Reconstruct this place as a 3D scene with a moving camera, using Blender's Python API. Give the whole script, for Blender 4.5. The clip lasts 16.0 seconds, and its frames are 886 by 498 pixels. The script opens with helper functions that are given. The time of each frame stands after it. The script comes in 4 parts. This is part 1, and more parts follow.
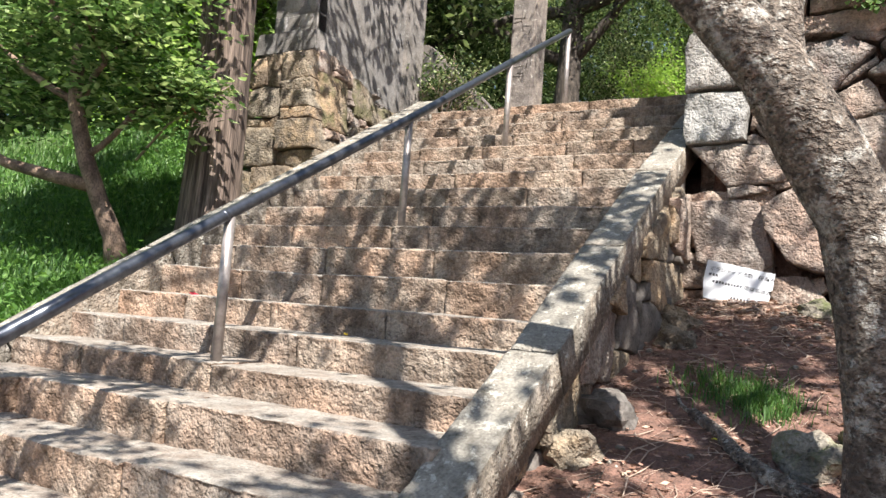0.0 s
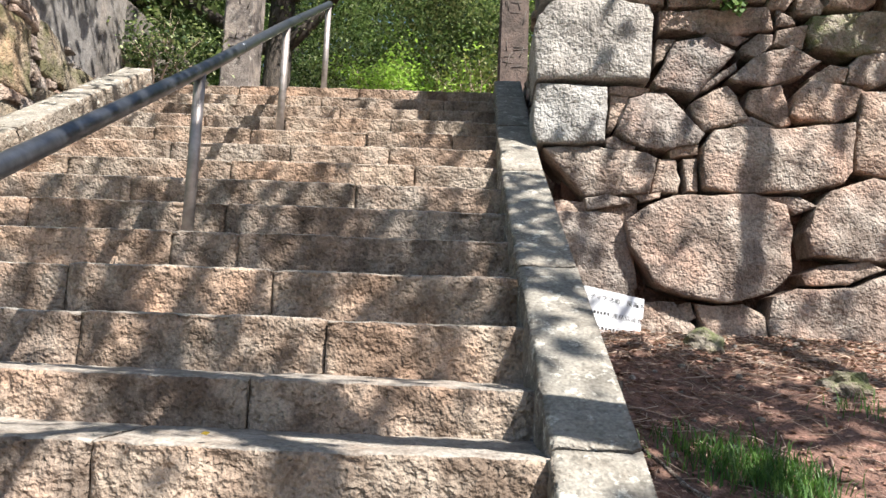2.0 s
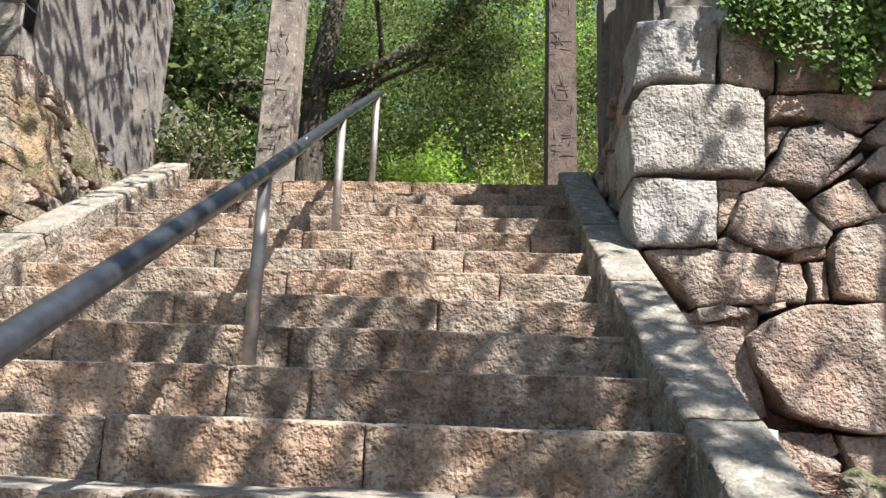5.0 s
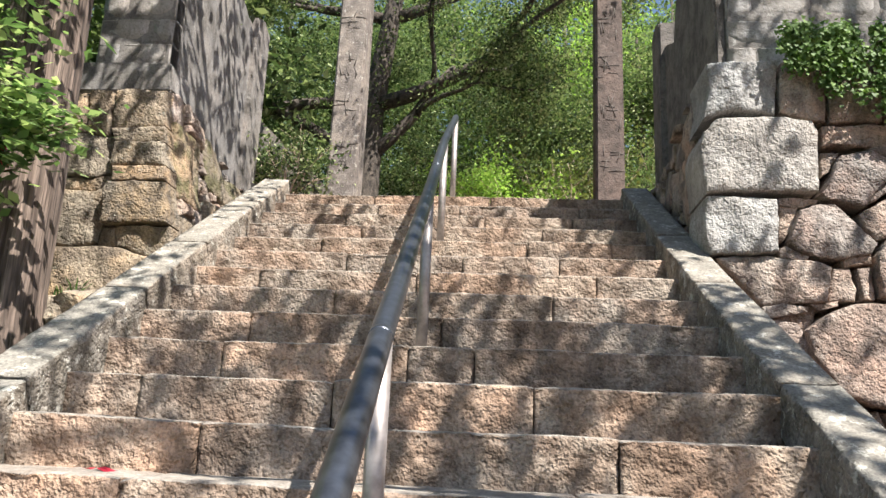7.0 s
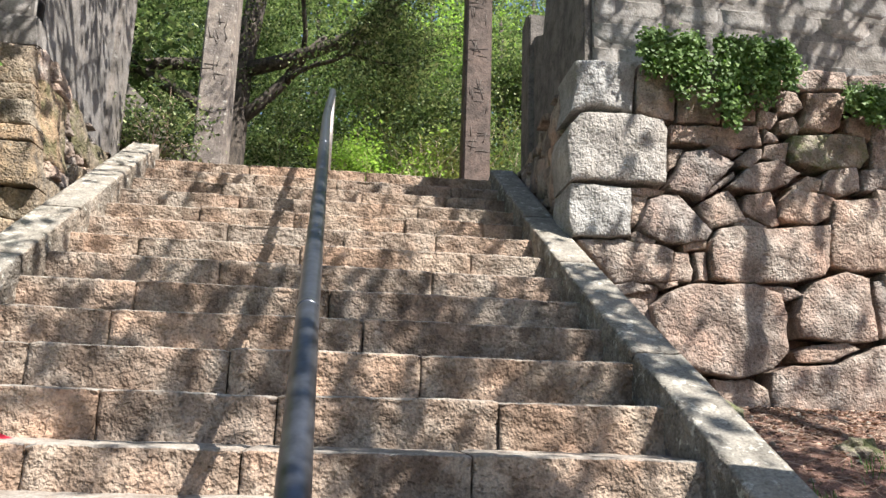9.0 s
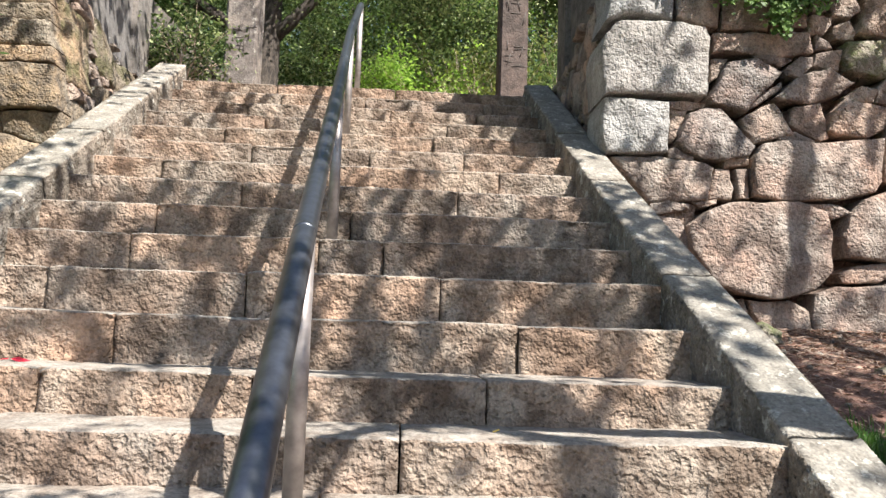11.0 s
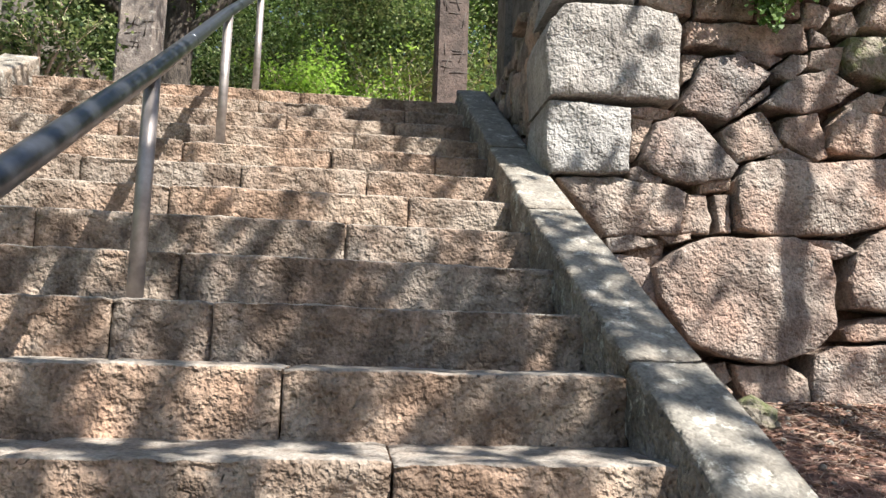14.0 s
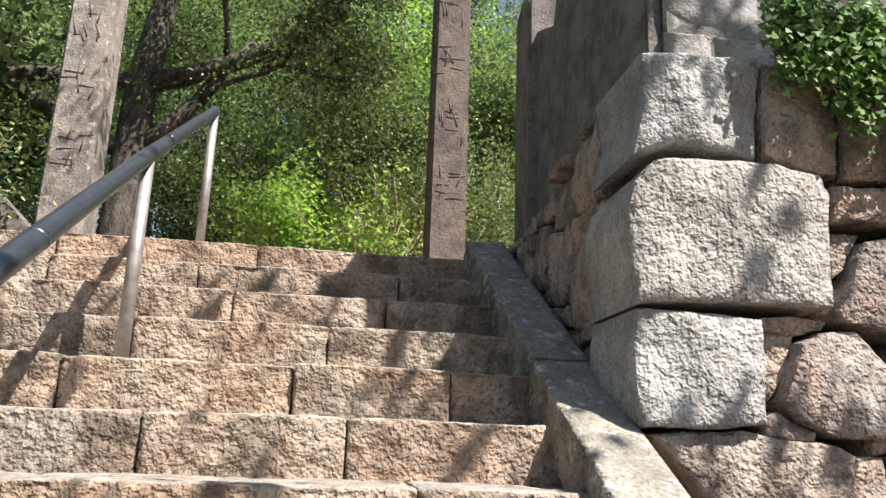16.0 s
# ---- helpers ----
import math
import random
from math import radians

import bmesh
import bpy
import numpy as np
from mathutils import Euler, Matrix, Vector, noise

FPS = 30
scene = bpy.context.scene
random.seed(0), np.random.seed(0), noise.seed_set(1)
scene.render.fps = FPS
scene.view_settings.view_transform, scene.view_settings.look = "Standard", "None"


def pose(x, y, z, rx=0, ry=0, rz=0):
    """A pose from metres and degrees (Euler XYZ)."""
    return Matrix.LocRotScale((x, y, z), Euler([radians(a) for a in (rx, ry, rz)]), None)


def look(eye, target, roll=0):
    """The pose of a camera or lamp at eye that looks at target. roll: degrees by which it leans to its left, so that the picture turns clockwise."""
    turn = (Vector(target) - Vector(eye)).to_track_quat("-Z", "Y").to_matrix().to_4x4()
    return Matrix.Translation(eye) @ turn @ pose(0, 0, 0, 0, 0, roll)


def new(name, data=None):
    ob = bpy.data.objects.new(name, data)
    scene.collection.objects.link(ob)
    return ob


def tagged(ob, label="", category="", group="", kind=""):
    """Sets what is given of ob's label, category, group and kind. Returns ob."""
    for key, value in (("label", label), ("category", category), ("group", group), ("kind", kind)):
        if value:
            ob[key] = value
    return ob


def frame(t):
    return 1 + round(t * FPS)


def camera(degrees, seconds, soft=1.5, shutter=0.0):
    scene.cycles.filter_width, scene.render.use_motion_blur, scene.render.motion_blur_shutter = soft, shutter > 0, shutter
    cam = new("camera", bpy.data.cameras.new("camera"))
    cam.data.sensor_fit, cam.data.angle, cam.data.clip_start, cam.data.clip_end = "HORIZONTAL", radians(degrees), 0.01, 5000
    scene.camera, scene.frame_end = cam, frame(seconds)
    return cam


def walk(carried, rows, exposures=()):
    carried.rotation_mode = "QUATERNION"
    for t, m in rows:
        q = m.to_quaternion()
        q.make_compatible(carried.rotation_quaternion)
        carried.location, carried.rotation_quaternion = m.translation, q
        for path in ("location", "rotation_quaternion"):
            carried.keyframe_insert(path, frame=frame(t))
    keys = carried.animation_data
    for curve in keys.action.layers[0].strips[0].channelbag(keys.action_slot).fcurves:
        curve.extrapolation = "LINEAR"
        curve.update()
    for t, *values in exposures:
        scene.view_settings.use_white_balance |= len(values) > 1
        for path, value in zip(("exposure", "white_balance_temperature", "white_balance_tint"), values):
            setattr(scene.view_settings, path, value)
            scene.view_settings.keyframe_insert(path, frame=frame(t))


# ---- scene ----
cam = camera(60.2, 16.0)
PATH = [
    (0, (-0.036, 0.002, 1.498), (-1.021, 1.735, 1.659), 4.3),
    (0.5, (-0.569, 0.087, 1.533), (-1.268, 1.952, 1.711), 3.7),
    (1, (-0.999, 0.278, 1.551), (-1.526, 2.197, 1.752), 3.3),
    (1.5, (-1.32, 0.614, 1.557), (-1.657, 2.572, 1.785), 2.9),
    (2, (-1.525, 1.019, 1.599), (-1.617, 3.002, 1.845), 2.4),
    (2.5, (-1.647, 1.422, 1.764), (-1.614, 3.402, 2.044), 2.0),
    (3, (-1.709, 1.698, 1.873), (-1.63, 3.668, 2.21), 1.8),
    (3.5, (-1.718, 1.917, 1.981), (-1.6, 3.877, 2.359), 1.8),
    (4, (-1.799, 1.874, 1.965), (-1.689, 3.827, 2.381), 1.9),
    (4.5, (-1.91, 1.71, 1.961), (-1.859, 3.661, 2.401), 1.8),
    (5, (-1.929, 1.57, 1.844), (-2.062, 3.512, 2.302), 2.1),
    (5.2, (-1.918, 1.525, 1.834), (-2.127, 3.459, 2.296), 2.2),
    (7.3, (-2.55, 0.722, 1.632), (-2.696, 2.658, 2.112), 2.7),
    (7.5, (-2.636, 0.666, 1.636), (-2.739, 2.606, 2.111), 2.6),
    (8, (-2.724, 0.566, 1.623), (-2.736, 2.51, 2.096), 2.1),
    (8.5, (-2.583, 0.546, 1.607), (-2.508, 2.49, 2.069), 1.8),
    (9, (-2.577, 0.602, 1.616), (-2.366, 2.546, 2.034), 1.8),
    (9.5, (-2.567, 0.612, 1.6), (-2.34, 2.569, 1.943), 1.7),
    (10, (-2.573, 0.602, 1.617), (-2.433, 2.578, 1.89), 1.8),
    (10.2, (-2.564, 0.607, 1.619), (-2.451, 2.587, 1.872), 1.8),
    (12.3, (-2.241, 1.036, 1.679), (-2.145, 3.024, 1.873), 1.9),
    (12.5, (-2.218, 1.102, 1.678), (-2.181, 3.091, 1.875), 2.0),
    (13, (-2.197, 1.371, 1.748), (-2.158, 3.36, 1.956), 2.2),
    (13.5, (-2.119, 1.596, 1.796), (-1.954, 3.577, 2.015), 1.9),
    (14, (-2.119, 1.819, 1.918), (-1.897, 3.79, 2.173), 1.8),
    (14.5, (-2.202, 2.052, 2.058), (-1.925, 4.007, 2.378), 1.7),
    (15, (-2.179, 2.398, 2.299), (-1.878, 4.334, 2.703), 1.7),
    (15.5, (-2.216, 2.732, 2.556), (-1.925, 4.658, 3.006), 1.8),
    (16, (-2.153, 3.117, 2.716), (-1.883, 5.038, 3.202), 2.0),
]
walk(cam, [(t, look(eye, target, roll)) for t, eye, target, roll in PATH])


# ---- world, sun ----
SUN_FROM = Vector((0.54, -0.514, 1.01)).normalized()
world = bpy.data.worlds.new("sky")
scene.world = world
world.use_nodes = True
wn = world.node_tree
sky = wn.nodes.new("ShaderNodeTexSky")
sky.sky_type = "NISHITA"
sky.sun_disc = False
sky.sun_elevation = math.asin(SUN_FROM.z)
sky.sun_rotation = math.atan2(SUN_FROM.x, SUN_FROM.y)
wn.links.new(sky.outputs[0], wn.nodes["Background"].inputs[0])
wn.nodes["Background"].inputs[1].default_value = 0.074
sun_data = bpy.data.lights.new("sun", "SUN")
sun_data.energy, sun_data.angle, sun_data.color = 5.0, radians(0.5), (1.0, 0.955, 0.88)
sun = new("sun", sun_data)
sun.matrix_world = look(SUN_FROM * 40, (0, 0, 0))
scene.view_settings.exposure = 1.36


# ---- materials ----
def material(name):
    m = bpy.data.materials.new(name)
    m.use_nodes = True
    nt = m.node_tree
    return m, nt, nt.nodes["Principled BSDF"]


def node(nt, kind, **values):
    n = nt.nodes.new(kind)
    for key, v in values.items():
        n.inputs[key].default_value = v
    return n


def noise_at(nt, scale, detail=4.0, rough=0.6, stretch=(1, 1, 1)):
    geo = nt.nodes.new("ShaderNodeNewGeometry")
    mapping = nt.nodes.new("ShaderNodeMapping")
    mapping.inputs["Scale"].default_value = stretch
    nt.links.new(geo.outputs["Position"], mapping.inputs["Vector"])
    n = nt.nodes.new("ShaderNodeTexNoise")
    n.inputs["Scale"].default_value, n.inputs["Detail"].default_value, n.inputs["Roughness"].default_value = scale, detail, rough
    nt.links.new(mapping.outputs[0], n.inputs["Vector"])
    return n.outputs["Fac"]


def ramp(nt, fac, stops):
    r = nt.nodes.new("ShaderNodeValToRGB")
    while len(r.color_ramp.elements) < len(stops):
        r.color_ramp.elements.new(0.5)
    for e, (p, c) in zip(r.color_ramp.elements, stops):
        e.position = p
        e.color = (*c, 1) if len(c) == 3 else c
    nt.links.new(fac, r.inputs[0])
    return r.outputs[0]


def mixed(nt, fac, a, b, mode="MIX"):
    m = nt.nodes.new("ShaderNodeMix")
    m.data_type, m.blend_type = "RGBA", mode
    for socket, v in ((m.inputs[0], fac), (m.inputs[6], a), (m.inputs[7], b)):
        if isinstance(v, (int, float)):
            socket.default_value = v
        elif isinstance(v, tuple):
            socket.default_value = (*v, 1)
        else:
            nt.links.new(v, socket)
    return m.outputs[2]


def grey(v):
    return (v, v, v)


def bump(nt, bsdf, heights):
    last = None
    for h, strength, distance in heights:
        b = nt.nodes.new("ShaderNodeBump")
        b.inputs["Strength"].default_value, b.inputs["Distance"].default_value = strength, distance
        nt.links.new(h, b.inputs["Height"])
        if last:
            nt.links.new(last, b.inputs["Normal"])
        last = b.outputs[0]
    nt.links.new(last, bsdf.inputs["Normal"])


def rock_material(name, base, warm, dark, speck=0.6, lichen=None, lichen_at=0.62, pits=0.03, hue=0.5, moss=None, top=None, chisel=0.0):
    """Weathered granite: base tone, rusty patches, dark grime, crisp pits with their shade painted in, speckle, lichen;
    top: the trodden colour of level faces.
    """
    m, nt, bsdf = material(name)
    info = nt.nodes.new("ShaderNodeObjectInfo")
    c = mixed(nt, ramp(nt, noise_at(nt, 2.6, 5, 0.65), [(0.42, grey(0)), (0.62, grey(1))]), base, warm)
    c = mixed(nt, ramp(nt, noise_at(nt, 6.0, 7, 0.72), [(0.44, grey(0)), (0.60, grey(0.85))]), c, dark)
    streak = noise_at(nt, 3.6, 6, 0.7, (1.6, 1.6, 0.55))
    c = mixed(nt, ramp(nt, streak, [(0.52, grey(0)), (0.66, grey(0.75))]), c, dark)
    tint = ramp(nt, info.outputs["Random"], [(0.0, (0.76, 0.77, 0.80)), (0.5, (1.0, 0.96, 0.92)), (1.0, (1.22, 1.06, 0.94))])
    c = mixed(nt, hue, c, tint, "MULTIPLY")
    grain = noise_at(nt, 95, 1.5, 0.6)
    lumps = noise_at(nt, 17, 2.0, 0.5)
    hole = ramp(nt, noise_at(nt, 50, 1.5, 0.55), [(0.30, grey(0)), (0.56, grey(1))])
    flake = ramp(nt, noise_at(nt, 24, 2.5, 0.55), [(0.34, grey(0)), (0.50, grey(1))])
    if top:
        geo = nt.nodes.new("ShaderNodeNewGeometry")
        split = nt.nodes.new("ShaderNodeSeparateXYZ")
        nt.links.new(geo.outputs["True Normal"], split.inputs[0])
        level = ramp(nt, split.outputs["Z"], [(0.55, grey(0)), (0.85, grey(0.8))])
        c = mixed(nt, level, c, mixed(nt, ramp(nt, noise_at(nt, 9, 6, 0.7), [(0.4, grey(0)), (0.65, grey(0.7))]), top, dark))
    # cavity shade put into the colour: pits and flake hollows are darkened
    c = mixed(nt, 0.36, c, ramp(nt, hole, [(0.0, grey(0.25)), (0.6, grey(1.0)), (1.0, grey(1.06))]), "MULTIPLY")
    c = mixed(nt, 0.18, c, ramp(nt, flake, [(0.0, grey(0.45)), (1.0, grey(1.05))]), "MULTIPLY")
    c = mixed(nt, speck * 0.45, c, ramp(nt, grain, [(0.34, grey(0.3)), (0.5, grey(1.0)), (0.66, grey(1.6))]), "MULTIPLY")
    if lichen:
        spots = ramp(nt, noise_at(nt, 13, 7, 0.75), [(lichen_at, grey(0)), (lichen_at + 0.05, grey(0.85))])
        c = mixed(nt, spots, c, lichen)
    if moss:
        c = mixed(nt, ramp(nt, noise_at(nt, 4.5, 6, 0.7), [(0.46, grey(0)), (0.58, grey(0.8))]), c, moss)
    nt.links.new(c, bsdf.inputs["Base Color"])
    bsdf.inputs["Roughness"].default_value = 0.9
    bsdf.inputs["Specular IOR Level"].default_value = 0.25
    reliefs = [(lumps, 1.0, 0.014 if pits > 0.01 else 0.006), (flake, 1.0, pits * 0.13), (hole, 1.0, pits * 0.20), (grain, 1.0, 0.0065 if pits > 0.01 else 0.0025)]
    if chisel:
        wave = nt.nodes.new("ShaderNodeTexNoise")
        wave.inputs["Scale"].default_value, wave.inputs["Detail"].default_value = 20, 1
        geo2 = nt.nodes.new("ShaderNodeNewGeometry")
        turn = nt.nodes.new("ShaderNodeMapping")
        turn.inputs["Rotation"].default_value = (0, 0.8, 0)
        turn.inputs["Scale"].default_value = (2.4, 1, 0.7)
        nt.links.new(geo2.outputs["Position"], turn.inputs["Vector"])
        nt.links.new(turn.outputs[0], wave.inputs["Vector"])
        reliefs.insert(1, (wave.outputs["Fac"], 0.8, chisel))
    bump(nt, bsdf, reliefs)
    if top:
        calm = ramp(nt, split.outputs["Z"], [(0.55, grey(1)), (0.85, grey(0.45))])
        for b in [n for n in nt.nodes if n.bl_idname == "ShaderNodeBump"]:
            nt.links.new(calm, b.inputs["Strength"])
    return m


STEP = rock_material("step_granite", (0.345, 0.29, 0.24), (0.385, 0.27, 0.20), (0.115, 0.082, 0.062), lichen=(0.36, 0.34, 0.30), lichen_at=0.68, top=(0.33, 0.31, 0.28))
KERB = rock_material("kerb_granite", (0.28, 0.255, 0.225), (0.33, 0.28, 0.23), (0.11, 0.098, 0.082), lichen=(0.47, 0.45, 0.40), lichen_at=0.56, top=(0.27, 0.255, 0.225))
WALL = rock_material("wall_granite", (0.375, 0.335, 0.30), (0.41, 0.295, 0.24), (0.15, 0.12, 0.104), lichen=(0.40, 0.385, 0.365), lichen_at=0.64, hue=0.8)
PALE = rock_material("pale_granite", (0.40, 0.395, 0.385), (0.36, 0.345, 0.325), (0.22, 0.212, 0.203), lichen=(0.47, 0.465, 0.45), lichen_at=0.62, chisel=0.012, pits=0.022)
OCHRE = rock_material("ochre_sandstone", (0.30, 0.26, 0.205), (0.37, 0.27, 0.17), (0.11, 0.093, 0.077), lichen=(0.28, 0.275, 0.235), hue=0.7)
PILLAR = rock_material("pillar_granite", (0.25, 0.22, 0.20), (0.33, 0.28, 0.24), (0.14, 0.12, 0.11), lichen=(0.48, 0.45, 0.40), lichen_at=0.58, pits=0.009)
MOSSY = rock_material("mossy_granite", (0.28, 0.255, 0.215), (0.31, 0.25, 0.19), (0.13, 0.115, 0.095), lichen=(0.34, 0.34, 0.30), moss=(0.10, 0.12, 0.04))
MOSSY_OCHRE = rock_material("mossy_sandstone", (0.29, 0.25, 0.20), (0.32, 0.245, 0.165), (0.11, 0.095, 0.075), moss=(0.11, 0.105, 0.05), hue=0.7)
PLASTER = rock_material("stained_mortar", (0.215, 0.203, 0.195), (0.27, 0.245, 0.225), (0.10, 0.092, 0.084), speck=0.3, pits=0.006, hue=0.2, lichen=(0.31, 0.30, 0.285), lichen_at=0.60)
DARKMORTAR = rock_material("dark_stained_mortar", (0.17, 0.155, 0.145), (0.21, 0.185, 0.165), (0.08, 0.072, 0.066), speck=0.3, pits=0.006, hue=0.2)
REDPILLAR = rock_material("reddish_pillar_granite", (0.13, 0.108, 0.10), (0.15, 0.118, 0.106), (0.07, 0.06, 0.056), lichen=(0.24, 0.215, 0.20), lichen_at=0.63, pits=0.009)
BLOCK = rock_material("concrete_block", (0.36, 0.35, 0.345), (0.33, 0.315, 0.30), (0.23, 0.215, 0.20), speck=0.3, pits=0.005, hue=0.4)


def plain_material(name, colour, rough, metal=0.0, grain=0.0, scale=60):
    m, nt, bsdf = material(name)
    low = tuple(v * (1 - grain) for v in colour)
    high = tuple(min(1, v * (1 + grain)) for v in colour)
    c = ramp(nt, noise_at(nt, scale, 4, 0.6), [(0.3, low), (0.7, high)])
    nt.links.new(c, bsdf.inputs["Base Color"])
    bsdf.inputs["Roughness"].default_value, bsdf.inputs["Metallic"].default_value = rough, metal
    return m


def bark_material(name, dark, light, stretch, scale, depth, lichen=None, knobs=0.0):
    m, nt, bsdf = material(name)
    ridge = noise_at(nt, scale, 3, 0.55, stretch)
    c = ramp(nt, ridge, [(0.34, dark), (0.66, light)])
    fine = noise_at(nt, 85, 1.5, 0.6, stretch)
    c = mixed(nt, 0.6, c, ramp(nt, fine, [(0.32, grey(0.25)), (0.5, grey(1.0)), (0.68, grey(1.6))]), "MULTIPLY")
    if lichen:
        c = mixed(nt, ramp(nt, noise_at(nt, 9, 8, 0.78), [(0.53, grey(0)), (0.60, grey(0.85))]), c, lichen)
        c = mixed(nt, ramp(nt, noise_at(nt, 31, 5, 0.7), [(0.60, grey(0)), (0.66, grey(0.7))]), c, lichen)
        c = mixed(nt, ramp(nt, noise_at(nt, 5, 6, 0.7), [(0.50, grey(0)), (0.66, grey(0.7))]), c, dark)
    nt.links.new(c, bsdf.inputs["Base Color"])
    bsdf.inputs["Roughness"].default_value = 0.92
    reliefs = [(ridge, 1.0, depth), (fine, 0.9, 0.010)]
    if knobs:
        reliefs.insert(0, (noise_at(nt, 13, 2, 0.5), 1.0, knobs))
    bump(nt, bsdf, reliefs)
    return m


CEDAR = bark_material("cedar_bark", (0.045, 0.03, 0.024), (0.22, 0.165, 0.135), (1, 1, 0.055), 22, 0.05)
CHERRY = bark_material("cherry_bark", (0.05, 0.04, 0.034), (0.24, 0.195, 0.16), (1, 1, 1.5), 34, 0.03, (0.46, 0.44, 0.40), 0.06)
DARKBARK = bark_material("dark_bark", (0.025, 0.02, 0.017), (0.10, 0.08, 0.065), (1, 1, 0.4), 18, 0.02)
SMOOTHBARK = bark_material("smooth_bark", (0.08, 0.052, 0.038), (0.24, 0.165, 0.12), (1, 1, 0.6), 9, 0.008)
TWIG = plain_material("dry_twig", (0.40, 0.30, 0.235), 0.85, grain=0.4, scale=25)
STEEL = plain_material("stainless_steel", (0.36, 0.32, 0.305), 0.5, 0.65, grain=0.3, scale=18)
IRON = plain_material("dark_painted_steel", (0.13, 0.14, 0.165), 0.32, 0.85, grain=0.25, scale=30)
WHITE = plain_material("white_plastic", (0.78, 0.79, 0.82), 0.45, grain=0.05)
INK = plain_material("black_ink", (0.03, 0.03, 0.035), 0.6)
RED = plain_material("red_petal", (0.62, 0.02, 0.05), 0.6, grain=0.2)
YELLOW = plain_material("yellow_leaf", (0.62, 0.50, 0.04), 0.7, grain=0.25)


def leaf_material(name, dark, mid, light, shine=0.4, through_it=0.35):
    m, nt, bsdf = material(name)
    geo = nt.nodes.new("ShaderNodeNewGeometry")
    c = ramp(nt, geo.outputs["Random Per Island"], [(0.0, dark), (0.55, mid), (1.0, light)])
    nt.links.new(c, bsdf.inputs["Base Color"])
    bsdf.inputs["Roughness"].default_value = shine
    glow = nt.nodes.new("ShaderNodeBsdfTranslucent")
    nt.links.new(mixed(nt, 1.0, c, (1.12, 1.25, 0.8), "MULTIPLY"), glow.inputs["Color"])
    both = nt.nodes.new("ShaderNodeMixShader")
    both.inputs[0].default_value = through_it
    nt.links.new(bsdf.outputs[0], both.inputs[1])
    nt.links.new(glow.outputs[0], both.inputs[2])
    nt.links.new(both.outputs[0], nt.nodes["Material Output"].inputs["Surface"])
    return m


LEAF_DARK = leaf_material("evergreen_leaf", (0.025, 0.045, 0.02), (0.095, 0.135, 0.058), (0.42, 0.46, 0.25), 0.22, 0.28)
LEAF_GREEN = leaf_material("green_leaf", (0.06, 0.095, 0.038), (0.125, 0.175, 0.075), (0.28, 0.33, 0.165), 0.3, 0.4)
LEAF_LIME = leaf_material("lime_leaf", (0.15, 0.25, 0.05), (0.28, 0.42, 0.09), (0.45, 0.58, 0.17), 0.45, 0.5)
LEAF_OLIVE = leaf_material("olive_leaf", (0.07, 0.085, 0.03), (0.12, 0.14, 0.045), (0.22, 0.23, 0.08), 0.5, 0.4)
IVY_LEAF = leaf_material("ivy_leaf", (0.07, 0.13, 0.03), (0.12, 0.21, 0.05), (0.21, 0.31, 0.09), 0.6)
GRASS = leaf_material("grass_blade", (0.04, 0.10, 0.026), (0.08, 0.175, 0.04), (0.16, 0.28, 0.07), 0.5)
# the palest leaf colour paints in highlights of sheen on the crown
LEAF_GLOSSY = leaf_material("glossy_leaf", (0.04, 0.08, 0.03), (0.16, 0.25, 0.10), (0.60, 0.68, 0.36), 0.2, 0.42)


def soil_material():
    m, nt, bsdf = material("ground_soil")
    geo = nt.nodes.new("ShaderNodeNewGeometry")
    split = nt.nodes.new("ShaderNodeSeparateXYZ")
    nt.links.new(geo.outputs["Position"], split.inputs[0])
    soil = ramp(nt, noise_at(nt, 9, 6, 0.7), [(0.3, (0.09, 0.055, 0.042)), (0.55, (0.19, 0.105, 0.08)), (0.75, (0.33, 0.18, 0.14))])
    soil = mixed(nt, 0.6, soil, ramp(nt, noise_at(nt, 120, 3, 0.7), [(0.3, grey(0.4)), (0.7, grey(1.6))]), "MULTIPLY")
    green = ramp(nt, noise_at(nt, 6, 6, 0.7), [(0.35, (0.035, 0.065, 0.016)), (0.7, (0.09, 0.16, 0.035))])
    side = nt.nodes.new("ShaderNodeMapRange")
    for key, v in (("From Min", -4.9), ("From Max", -4.6), ("To Min", 1.0), ("To Max", 0.0)):
        side.inputs[key].default_value = v
    nt.links.new(split.outputs["X"], side.inputs["Value"])
    c = mixed(nt, side.outputs[0], soil, green)
    nt.links.new(c, bsdf.inputs["Base Color"])
    bsdf.inputs["Roughness"].default_value = 0.95
    bump(nt, bsdf, [(noise_at(nt, 14, 2, 0.5), 1.0, 0.05), (noise_at(nt, 55, 2, 0.6), 1.0, 0.02)])
    return m


SOIL = soil_material()


# ---- building helpers ----
def link_mesh(name, verts, faces, mat, smooth=False):
    me = bpy.data.meshes.new(name)
    me.from_pydata([tuple(v) for v in verts], [], faces)
    me.materials.append(mat)
    if smooth:
        me.polygons.foreach_set("use_smooth", [True] * len(me.polygons))
    me.update()
    return me


def part(name, data, material_of, parent, label=""):
    """One mesh object under a thing; data is a bmesh or a mesh."""
    if isinstance(data, bmesh.types.BMesh):
        me = bpy.data.meshes.new(name)
        data.to_mesh(me)
        data.free()
        me.materials.append(material_of)
    else:
        me = data
    ob = new(name, me)
    ob.parent = parent
    if label:
        ob["label"] = label
    return ob


def thing(name, label, category, at=(0, 0, 0), group="", kind=""):
    ob = new(name)
    ob.location = at
    return tagged(ob, label, category, group, kind)


